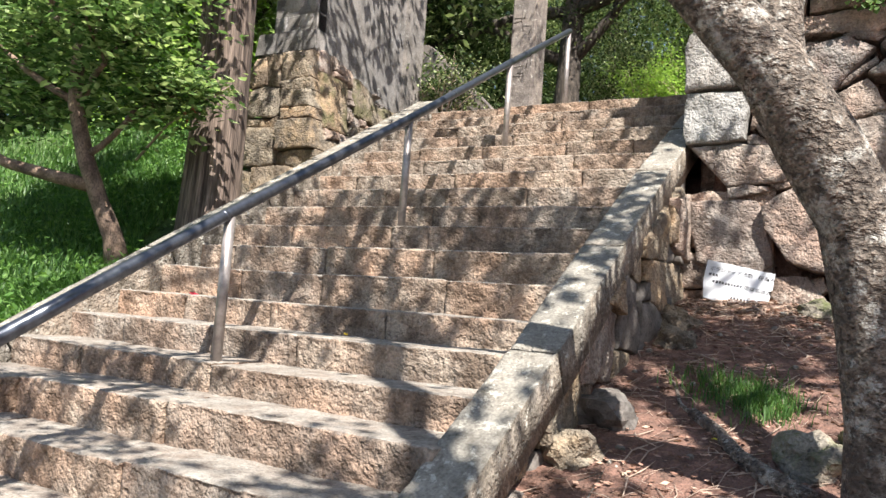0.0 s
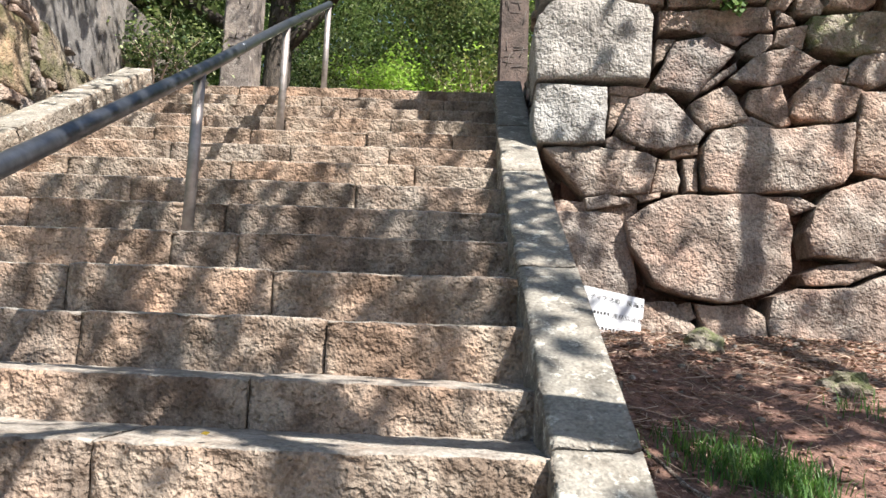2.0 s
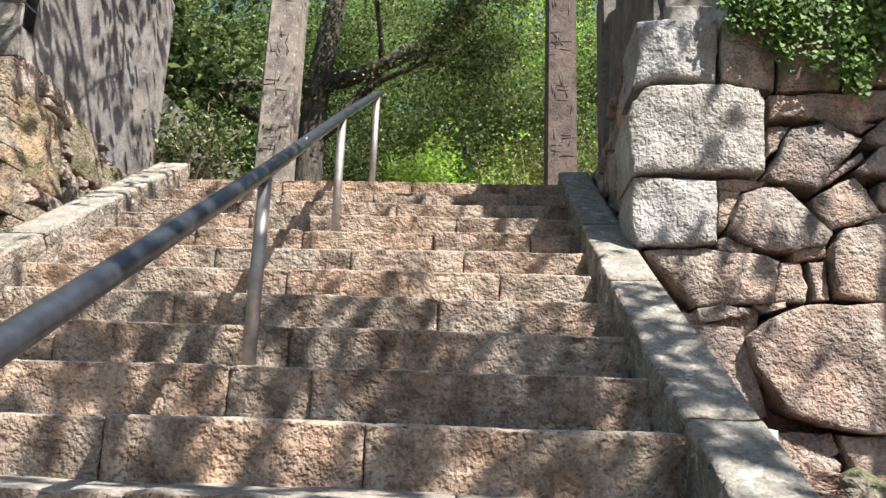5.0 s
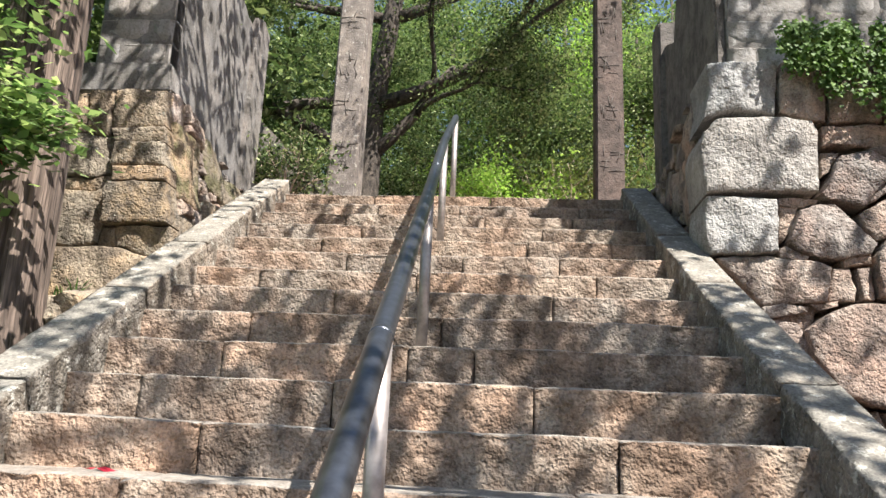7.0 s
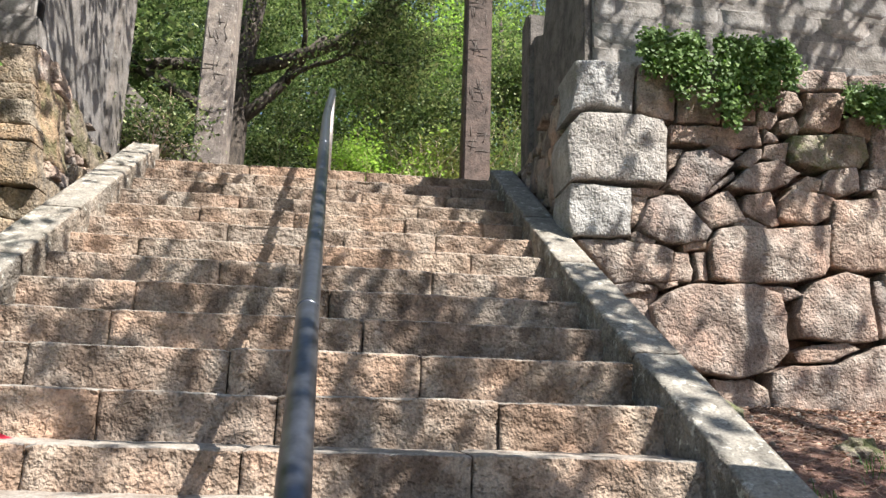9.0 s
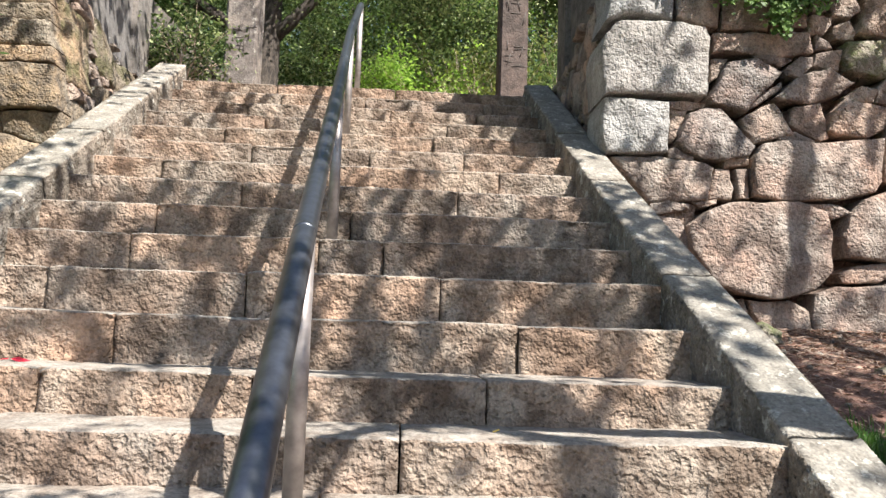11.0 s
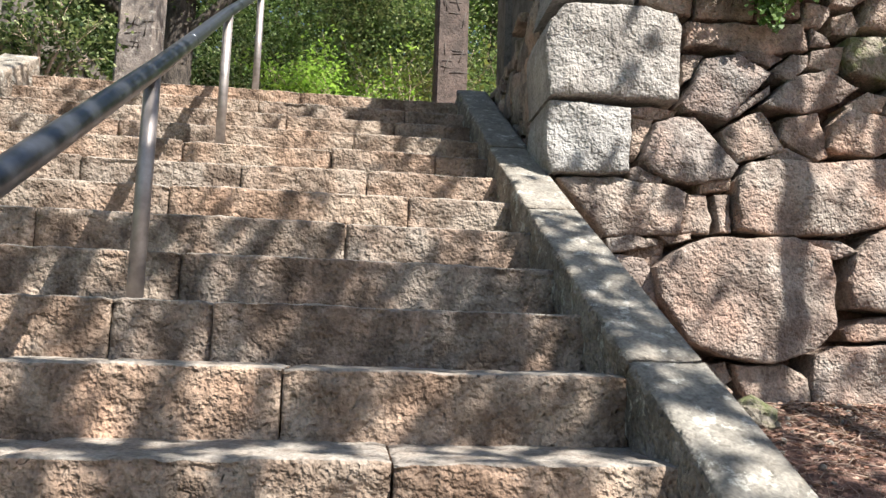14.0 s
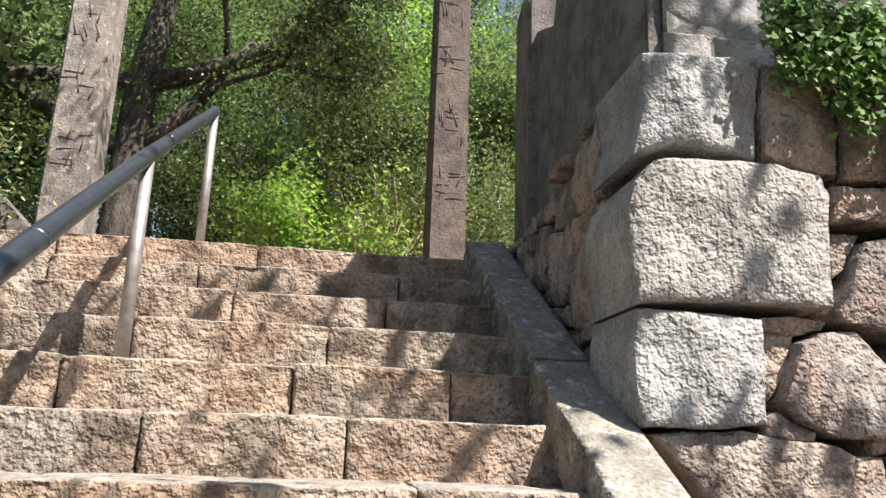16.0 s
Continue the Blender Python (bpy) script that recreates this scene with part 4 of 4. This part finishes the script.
    part("crown", leaf_cloud("crown", ends, [0.16] * len(ends), 5000, 0.085, LEAF_GREEN, np.random.default_rng(5)), LEAF_GREEN, tree)


cherry_tree()


def cedar_tree():
    tree = thing("cedar_tree", "thick cedar trunk with fibrous furrowed brown bark", "tree")
    c = (-5.39, 5.02)
    line = [(c[0], c[1], z) for z in (1.7, 2.0, 2.4, 3.0, 4.2, 6.5, 10)]
    part("trunk", joined("trunk", [tube(line, [0.33, 0.29, 0.268, 0.255, 0.245, 0.22, 0.18], 40, 0.10, 2)], CEDAR), CEDAR, tree)
    rng = random.Random(2)
    ends, pieces = [], []
    for i in range(5):
        a = rng.uniform(0, 6.28)
        grown(rng, (c[0], c[1], 6.2 + i * 0.35), (math.cos(a), math.sin(a), 0.1), 1.8, 0.06, 2, ends, pieces, 0.0)
    part("limb", joined("limb", pieces, CEDAR), CEDAR, tree)
    part("crown", leaf_cloud("crown", ends, [0.3] * len(ends), 1500, 0.12, LEAF_DARK, np.random.default_rng(6)), LEAF_DARK, tree)


cedar_tree()


def bank_tree():
    """The small leaning evergreen on the grass bank."""
    rng = random.Random(14)
    tree = thing("evergreen_tree", "small leaning evergreen with glossy dark leaves", "tree")
    stem = [(-5.40, 4.13, 1.60), (-5.47, 4.09, 1.9), (-5.60, 4.02, 2.2), (-5.74, 3.95, 2.55), (-5.88, 3.9, 3.0), (-6.0, 3.95, 3.7), (-6.1, 4.1, 4.8)]
    pieces, ends = [tube(stem, [0.115, 0.078, 0.07, 0.064, 0.06, 0.05, 0.035], 12, 0.15, 3)], []
    pieces.append(tube([(-5.64, 4.0, 2.3), (-5.95, 3.85, 2.36), (-6.4, 3.7, 2.46), (-7.0, 3.6, 2.7)], [0.06, 0.055, 0.045, 0.03], 8, 0.15, 3))
    for i, way, length in ((3, (0.8, 0.2, 0.8), 0.6), (4, (1.0, 0.1, 0.35), 0.7), (4, (-1, -0.3, 0.4), 1.2), (5, (1, 0.0, 0.2), 0.9), (5, (-1, 0.2, 0.3), 1.2), (5, (0.2, -1, 0.1), 1.1), (6, (1, -0.2, 0.2), 1.0), (6, (-0.6, 0.5, 0.6), 1.3), (6, (0.3, -0.8, 0.5), 1.2)):
        grown(rng, stem[i], way, length, 0.035, 2, ends, pieces, 0.03)
    part("trunk", joined("trunk", pieces, SMOOTHBARK), SMOOTHBARK, tree)
    ends = [e for e in ends if e[0] < -4.75 and e[2] > 2.75]
    for _ in range(190):
        x = rng.uniform(-7.3, -4.85)
        ends.append((x, rng.uniform(3.7, 4.6), rng.uniform(2.95 + 0.12 * math.sin(x * 5), 4.9)))
    part("crown", leaf_cloud("crown", ends, [0.13] * len(ends), 19000, 0.09, LEAF_GLOSSY, np.random.default_rng(15), 0.2, 0.45), LEAF_GLOSSY, tree)
    twig = thing("flowering_twig", "bare twig with one red flower beside the trunk", "twig")
    part("stem", joined("stem", [tube([(-5.75, 4.45, 2.62), (-5.4, 4.46, 2.92), (-5.11, 4.46, 3.06), (-4.7, 4.45, 3.2)], [0.012, 0.010, 0.008, 0.004], 6)], TWIG), TWIG, twig)
    part("leaves", leaf_cloud("leaves", [(-4.95, 4.45, 3.12), (-4.75, 4.45, 3.2), (-5.2, 4.45, 3.05)], [0.06] * 3, 40, 0.08, LEAF_OLIVE, np.random.default_rng(3)), LEAF_OLIVE, twig)["kind"] = "stuff"
    part("flower", leaf_cloud("flower", [(-5.11, 4.45, 3.03)], [0.02], 12, 0.09, RED, np.random.default_rng(4), 1.2), RED, twig, "small red flower")


bank_tree()


def background_trees():
    # the dark spreading tree behind the pillar
    g = random.Random(40)
    stem = [(-4.62, 11.9, 3.5), (-4.64, 11.9, 4.6), (-4.62, 11.9, 5.8), (-4.6, 11.9, 6.7), (-4.4, 11.9, 8.2), (-4.2, 12, 10)]
    extra = []
    for _ in range(420):
        x = g.uniform(-8.0, -0.4)
        low = 5.75 + 0.2 * abs(x + 2.8) + 0.35 * math.sin(x * 2.3)
        extra.append((x, g.uniform(11.2, 13.6), low + 4.2 * g.random() ** 1.3))
    build_tree("spreading_tree", "broad dark evergreen with crooked spreading limbs", stem, [0.28, 0.22, 0.20, 0.18, 0.15, 0.10],
               [(2, (-1, -0.1, 0.35), 2.2, 0.12), (3, (1, -0.2, 0.25), 2.6, 0.13), (3, (-1, -0.2, 0.1), 2.4, 0.12), (2, (0.7, 0.1, 0.8), 2.0, 0.11), (4, (1, 0, 0.4), 2.6, 0.11), (4, (-1, 0.1, 0.3), 2.4, 0.1)],
               DARKBARK, LEAF_DARK, 100000, 0.062, 0.18, 41, 3, extra, 0.02)
    for i, (x, y, z, r, leaf, n) in enumerate(((-9.5, 17, 8.5, 2.6, LEAF_DARK, 22000), (-6.5, 20, 9.5, 3.0, LEAF_GREEN, 22000), (-2.6, 19.5, 8.2, 2.6, LEAF_GREEN, 24000), (0.8, 18.5, 9.0, 2.6, LEAF_GREEN, 22000),
                                              (4.0, 20, 9.0, 3.0, LEAF_DARK, 18000), (-0.6, 24, 12, 3.6, LEAF_LIME, 22000), (-4.5, 26, 13, 4.0, LEAF_GREEN, 24000), (-10, 24, 12.5, 4.0, LEAF_GREEN, 22000), (3.6, 27, 14, 4.2, LEAF_GREEN, 20000), (-14.5, 19, 9.5, 3.5, LEAF_GREEN, 22000), (-13, 12, 8.0, 2.8, LEAF_DARK, 20000), (-17, 10, 8.5, 3.2, LEAF_GREEN, 20000), (-10.5, 9.0, 6.2, 2.0, LEAF_GREEN, 14000), (-13.5, 6.0, 6.5, 2.4, LEAF_DARK, 14000), (-8.6, 12.0, 6.6, 1.8, LEAF_DARK, 12000), (-12.5, 7.6, 4.9, 1.7, LEAF_GREEN, 12000), (-16, 8.5, 5.6, 2.4, LEAF_DARK, 14000), (-9.4, 8.2, 5.0, 1.3, LEAF_LIME, 9000), (-15.5, 4.6, 4.6, 2.2, LEAF_GREEN, 12000), (-7, 33, 17, 5.5, LEAF_GREEN, 16000), (2, 35, 18, 5.5, LEAF_GREEN, 16000), (-16, 30, 15, 5.5, LEAF_GREEN, 14000), (10, 30, 15, 5.5, LEAF_DARK, 12000), (-22, 18, 10, 4.5, LEAF_GREEN, 12000), (-19, 3, 7.5, 3.2, LEAF_GREEN, 14000))):
        q = random.Random(60 + i)
        ground = ground_height(x, y)
        extra = []
        for _ in range(170):
            v = Vector((q.gauss(0, 1), q.gauss(0, 1), q.gauss(0, 1))).normalized() * r * q.uniform(0.45, 1.05)
            extra.append((x + v.x, y + v.y, z + v.z * 1.25))
        stem = [(x, y, ground - 0.2), (x + 0.1, y, ground + 1.5), (x, y + 0.1, z - 1), (x - 0.1, y, z + r)]
        build_tree("woodland_tree", "leafy green tree in the wood behind", stem, [0.24, 0.19, 0.14, 0.05],
                   [(1, (1, -0.3, 0.7), 2, 0.07), (2, (-1, 0.2, 0.6), 2, 0.07), (2, (0.6, -0.8, 0.6), 2, 0.06)], DARKBARK, leaf, int(n * (1.7 if 15 < y < 21 and -8 < x < 2 else 1)), 0.115 if 15 < y < 21 and -8 < x < 2 else 0.17 if y < 29 else 0.30, 0.42 if y < 29 else 0.7, 70 + i, 2, extra, group="trees of the wood")


background_trees()


def build_shrub(name, label, x, y, z, rx, rz, leaf, count, size, seed, bark=TWIG, category="shrub"):
    rng = random.Random(seed)
    shrub = thing(name, label, category)
    pieces, ends = [], []
    for _ in range(9):
        a = rng.uniform(0, 6.28)
        grown(rng, (x + 0.1 * math.cos(a), y + 0.1 * math.sin(a), z), (math.cos(a) * rx, math.sin(a) * rx, rz * 1.2), rz * 0.75, 0.018, 2, ends, pieces, 0.05, 5)
    part("branchwork", joined("branchwork", pieces, bark), bark, shrub)["kind"] = "stuff"
    if count:
        for _ in range(60):
            v = Vector((rng.gauss(0, 1), rng.gauss(0, 1), rng.gauss(0, 1))).normalized() * rng.uniform(0.3, 1)
            ends.append((x + v.x * rx, y + v.y * rx * 0.8, z + rz * 0.6 + v.z * rz * 0.6))
        part("foliage", leaf_cloud("foliage", ends, [0.12] * len(ends), count, size, leaf, np.random.default_rng(seed)), leaf, shrub)


build_shrub("lime_shrub", "bright lime green shrub in sun beyond the landing", -2.45, 10.9, 3.7, 0.5, 1.2, LEAF_LIME, 8000, 0.06, 80)
build_shrub("dark_shrub", "low dark green shrub beside the wing wall", -4.70, 7.92, 3.68, 0.30, 0.62, LEAF_DARK, 3200, 0.055, 81)
build_shrub("bare_shrub", "pale leafless shrub with thin crossing branches", -1.75, 11.5, 3.7, 0.7, 1.5, LEAF_OLIVE, 1500, 0.08, 82)
build_shrub("olive_shrub", "yellowish olive shrub at the wood's edge", -1.2, 15.5, 3.7, 1.6, 2.6, LEAF_OLIVE, 14000, 0.07, 83)
build_shrub("green_shrub", "leafy green shrub under the trees", -4.0, 14.5, 3.7, 1.4, 2.2, LEAF_DARK, 14000, 0.07, 84)
build_shrub("green_shrub", "leafy green shrub under the trees", -6.8, 13.5, 3.7, 1.3, 1.6, LEAF_DARK, 12000, 0.07, 85)
build_shrub("green_shrub", "leafy green shrub under the trees", 0.4, 14.0, 3.7, 1.2, 2.4, LEAF_GREEN, 12000, 0.07, 86)


# ---- trees over the viewer, which dapple the sun ----
def shade_trees():
    for i, (x, y, z, r, n) in enumerate(((-0.3, -1.8, 6.2, 1.9, 980), (2.3, -0.8, 6.4, 2.0, 950), (1.1, 1.8, 6.8, 1.9, 850), (3.7, 1.6, 7.2, 2.0, 600), (-0.9, 2.0, 7.0, 1.6, 850), (1.3, 4.2, 7.4, 1.8, 650))):
        q = random.Random(190 + i)
        extra = []
        for _ in range(40):
            v = Vector((q.gauss(0, 1), q.gauss(0, 1), q.gauss(0, 0.6))).normalized() * r * q.uniform(0.15, 1.1)
            extra.append((x + v.x, y + v.y, z + v.z * 0.6))
        bx, by = x * 0.4 + 4.5, y - 5.2
        stem = [(bx, by, -0.3), (bx, by, 3), (x + 0.5, y - 0.5, z - 1.2), (x, y, z + 0.6)]
        build_tree("shade_tree", "tall leafy tree shading the foot of the steps", stem, [0.17, 0.13, 0.06, 0.025],
                   [(2, (1, 0.2, 0.5), 1.4, 0.04), (2, (-1, 0.4, 0.5), 1.4, 0.04), (2, (0.1, 1, 0.4), 1.4, 0.04)], DARKBARK, LEAF_GREEN, n, 0.15, 0.16, 195 + i, 1, extra, group="trees round the steps")


shade_trees()


# ---- information board ----
def build_board():
    board = thing("sign_board", "small cracked white board with black writing leaning on the wall", "sign", (-0.83, 5.26, 1.66))
    board.rotation_euler = (radians(-12), radians(6), 0)
    bm = bmesh.new()
    outline = ((-0.20, 0.04), (-0.10, 0.02), (-0.08, 0.0), (0.20, 0.0), (0.205, 0.12), (0.19, 0.135), (0.212, 0.15), (0.212, 0.26), (-0.215, 0.30), (-0.22, 0.16))
    front = [bm.verts.new((x, 0, z)) for x, z in outline]
    back = [bm.verts.new((x, 0.006, z)) for x, z in outline]
    bm.faces.new(front)
    bm.faces.new(back[::-1])
    for i in range(len(outline)):
        j = (i + 1) % len(outline)
        bm.faces.new((front[i], back[i], back[j], front[j]))
    bmesh.ops.recalc_face_normals(bm, faces=bm.faces[:])
    part("panel", bm, WHITE, board)
    for text, x, z, size in (("ボランティア活動　桜苗木", -0.19, 0.232, 0.034), ("連絡協議会", 0.04, 0.128, 0.034)):
        curve = bpy.data.curves.new("writing", "FONT")
        curve.body, curve.size = text, size
        curve.materials.append(INK)
        ob = new("writing", curve)
        ob.parent = board
        ob.location = (x, -0.002, z)
        ob.rotation_euler = (radians(90), radians(4), 0)
    rng = random.Random(2)
    for x0, x1, z in ((-0.19, -0.13, 0.19), (-0.16, 0.03, 0.145), (-0.03, 0.10, 0.06), (0.17, 0.19, 0.225)):
        x = x0
        while x < x1:
            w = rng.uniform(0.010, 0.016)
            bm = bmesh.new()
            bmesh.ops.create_cube(bm, size=1)
            for v in bm.verts:
                v.co = (x + w / 2 + v.co.x * w, -0.001 + v.co.y * 0.002, z - x * 0.07 + v.co.z * rng.uniform(0.010, 0.02))
            part("writing_bar", bm, INK, board)
            x += w + 0.007


build_board()


# ---- ivy ----
def build_ivy():
    ivy = thing("ivy", "green ivy hanging over the boulders from the wall top", "ivy")
    rng = random.Random(7)
    stems, spots = [], []
    for i in range(46):
        right = i > 38
        x = rng.uniform(0.7, 1.1) if right else rng.uniform(-0.68, 0.36)
        depth = rng.uniform(0.1, 0.2) if right else (0.2 + 0.36 * max(0, 1 - abs(x + 0.12) / 0.6)) * rng.uniform(0.5, 1.0)
        top = 3.86 if right else 4.14
        pts = [(x, 5.47, top + 0.04), (x + rng.uniform(-.03, .03), 5.30, top), (x + rng.uniform(-.06, .06), 5.295, top - depth * 0.5), (x + rng.uniform(-.1, .1), 5.30, top - depth)]
        stems.append(tube(pts, [0.005, 0.004, 0.003, 0.002], 5))
        for k in range(9):
            t = k / 8
            spots.append((x + rng.uniform(-.06, .06), 5.30 - rng.uniform(0, 0.05), top + 0.07 - depth * t * 1.1))
    part("stems", joined("stems", stems, TWIG), TWIG, ivy)["kind"] = "stuff"
    g = np.random.default_rng(8)
    pick = g.integers(0, len(spots), 10500)
    verts, faces = [], []
    shape = ((0, 0), (0.55, 0.18), (0.45, 0.55), (0, 1.0), (-0.45, 0.55), (-0.55, 0.18))
    for i in pick:
        p = Vector(spots[i]) + Vector((g.normal(0, 0.03), g.normal(0, 0.02), g.normal(0, 0.03)))
        turn = Euler((g.normal(-0.5, 0.4), g.normal(0, 0.35), g.normal(0, 0.6))).to_matrix()
        size = g.uniform(0.018, 0.036)
        n = len(verts)
        verts += [p + turn @ Vector((a * size, -0.12 * size * abs(a) * 4, -b * size)) for a, b in shape]
        faces.append(tuple(range(n, n + 6)))
    part("leaves", link_mesh("leaves", verts, faces, IVY_LEAF), IVY_LEAF, ivy)["kind"] = "stuff"


build_ivy()


# ---- grass, litter and roots ----
def blades(name, places, length, width, mat, seed, lean=0.5):
    g = np.random.default_rng(seed)
    verts, faces = [], []
    for x, y, z in places:
        a = g.uniform(0, 6.28)
        l = length * g.uniform(0.5, 1.3)
        dx, dy = math.cos(a) * lean * l * g.uniform(0.3, 1), math.sin(a) * lean * l * g.uniform(0.3, 1)
        wx, wy = -math.sin(a) * width, math.cos(a) * width
        n = len(verts)
        verts += [(x - wx, y - wy, z - 0.01), (x + wx, y + wy, z - 0.01), (x + dx * 0.4 + wx * 0.7, y + dy * 0.4 + wy * 0.7, z + l * 0.6), (x + dx * 0.4 - wx * 0.7, y + dy * 0.4 - wy * 0.7, z + l * 0.6), (x + dx, y + dy, z + l * 0.92)]
        faces += [(n, n + 1, n + 2, n + 3), (n + 3, n + 2, n + 4)]
    return link_mesh(name, verts, faces, mat)


WEED = leaf_material("weed_leaf", (0.05, 0.11, 0.025), (0.10, 0.21, 0.045), (0.20, 0.33, 0.09), 0.5, 0.4)


def bank_grass():
    g = np.random.default_rng(50)
    places = []
    while len(places) < 80000:
        x = -4.5 - g.exponential(2.2)
        y = g.uniform(0.2, 11.5)
        if x < -13 or noise.noise(Vector((x * 0.9, y * 0.9, 3))) < -0.35 and g.random() < 0.6:
            continue
        if y > 3.9 and x > -5.15 or math.hypot(x + 5.44, y - 5.0) < 0.5:
            continue
        if 5.5 < y < 7.8 and x > -5.75:
            continue
        places.append((x, y, ground_height(x, y)))
    ob = new("grass_bank", blades("grass_bank", places, 0.13, 0.008, GRASS, 51, 0.9))
    tagged(ob, "thick green grass on the shaded bank", "grass", kind="stuff")
    weeds = [(x + g.normal(0, .06), y + g.normal(0, .06), z + abs(g.normal(0.08, 0.05))) for x, y, z in places[:2600]]
    ob = new("weeds", leaf_cloud("weeds", weeds, [0.06] * len(weeds), 34000, 0.06, WEED, g))
    tagged(ob, "broad leaved weeds among the grass", "weeds", kind="stuff")


bank_grass()


def east_litter():
    g = np.random.default_rng(60)
    tufts = []
    for cx, cy, r, n in ((-0.55, 3.80, 0.14, 600), (-0.42, 3.70, 0.10, 350), (-0.72, 3.92, 0.12, 130), (0.1, 4.3, 0.12, 60)):
        for _ in range(n):
            x, y = g.normal(cx, r * 0.7), g.normal(cy, r * 0.7)
            tufts.append((x, y, ground_height(x, y)))
    ob = new("grass_tuft", blades("grass_tuft", tufts, 0.075, 0.003, GRASS, 61, 0.9))
    tagged(ob, "fine dark green grass tuft on bare soil", "grass", kind="stuff")

    def scatter(count, margin=0.0):
        out = []
        while len(out) < count:
            x, y = g.uniform(-1.14, 1.6), g.uniform(1.2, 5.32)
            if g.random() < 0.35:
                y = 5.32 - abs(g.normal(0, 0.35))
            out.append((x, y, ground_height(x, y)))
        return out

    twigs, fine = [], []
    for x, y, z in scatter(2600):
        a, l = g.uniform(0, 6.28), g.uniform(0.04, 0.20)
        d = Vector((math.cos(a) * l, math.sin(a) * l, 0))
        e = Vector((x, y, z)) + d
        m = Vector((x, y, z)) + d * 0.5 + Vector((g.normal(0, .02), g.normal(0, .02), 0.012))
        e.z, m.z = ground_height(e.x, e.y) + 0.006, ground_height(m.x, m.y) + 0.014
        r = 0.0009 + 0.0028 * g.random() ** 3
        twigs.append(tube([(x, y, z + 0.006), m, e], [r, r, r * 0.6], 5))
    ob = new("twigs", joined("twigs", twigs, TWIG))
    tagged(ob, "dry pale twigs strewn over the soil", "twigs", kind="stuff")
    needles = []
    for x, y, z in scatter(9000):
        needles.append((x, y, z + 0.006))
    ob = new("dry_litter", leaf_cloud("dry_litter", needles, [0.008] * len(needles), 16000, 0.032, LITTER, g, 0.0, 0.8))
    tagged(ob, "reddish brown dry leaves and needles on soil", "leaf litter", kind="stuff")
    stones = []
    for i, (x, y, z) in enumerate(scatter(240)):
        r = g.uniform(0.006, 0.022)
        stones.append(tube([(x, y, z - r * 0.3), (x, y, z + r * 0.4), (x, y, z + r * 0.8)], [r, r * 0.9, r * 0.4], 6, 0.5, i))
    ob = new("pebbles", joined("pebbles", stones, KERB))
    tagged(ob, "small pale pebbles in the soil", "pebbles", kind="stuff")
    for pts, r in ((((-1.0, 2.85, 0), (-0.93, 2.95, 0), (-0.92, 2.75, 0), (-0.85, 2.65, 0), (-0.80, 2.72, 0)), 0.006), (((-0.72, 3.55, 0), (-0.60, 3.42, 0), (-0.48, 3.22, 0), (-0.36, 3.08, 0), (-0.2, 2.95, 0)), 0.045), (((-0.95, 4.0, 0), (-0.85, 3.8, 0), (-0.8, 3.65, 0), (-0.72, 3.55, 0)), 0.012)):
        line = [(x, y, ground_height(x, y) + r * 0.3) for x, y, z in pts]
        ob = new("tree_root", joined("tree_root", [tube(line, [r * k for k in np.linspace(0.6, 1.0, len(line))], 9, 0.3)], CHERRY))
        tagged(ob, "grey brown root surfacing from the soil", "root")
    for x, y, r in ((-0.22, 3.25, 0.13), (0.15, 4.6, 0.1), (-0.05, 3.5, 0.08), (-0.33, 5.1, 0.10)):
        ob = new("field_stone", boulder_mesh(r, x * 9, MOSSY))
        ob.location = (x, y, ground_height(x, y) + r * 0.1)
        tagged(ob, "grey stone half sunk in the soil", "stone", "stones in the soil")


LITTER = leaf_material("dry_leaf", (0.12, 0.06, 0.04), (0.30, 0.16, 0.115), (0.55, 0.38, 0.29), 0.8, 0.1)
east_litter()


def fallen(name, label, x, y, z, size, mat, seed):
    g = np.random.default_rng(seed)
    ob = new(name, leaf_cloud(name, [(0, 0, 0.012)], [0.004], 1 if size < 0.06 else 3, size, mat, g, 0.0, 0.6))
    ob.location = (x, y, z)
    tagged(ob, label, name.replace("_", " "))


fallen("yellow_leaf", "small yellow fallen leaf on the stone step", -3.62, 4.1, step_height(2) + 0.002, 0.05, YELLOW, 1)
fallen("yellow_leaf", "small yellow fallen leaf on the bare soil", -0.60, 3.32, ground_height(-0.6, 3.32) + 0.01, 0.055, YELLOW, 2)
fallen("red_flower", "crumpled red flower fallen on the step", -3.79, 3.42, step_height(0) + 0.002, 0.062, RED, 3)
fallen("yellow_leaf", "small yellow fallen leaf on the stone step", -2.17, 2.9, step_height(-1) + 0.02, 0.05, YELLOW, 5)
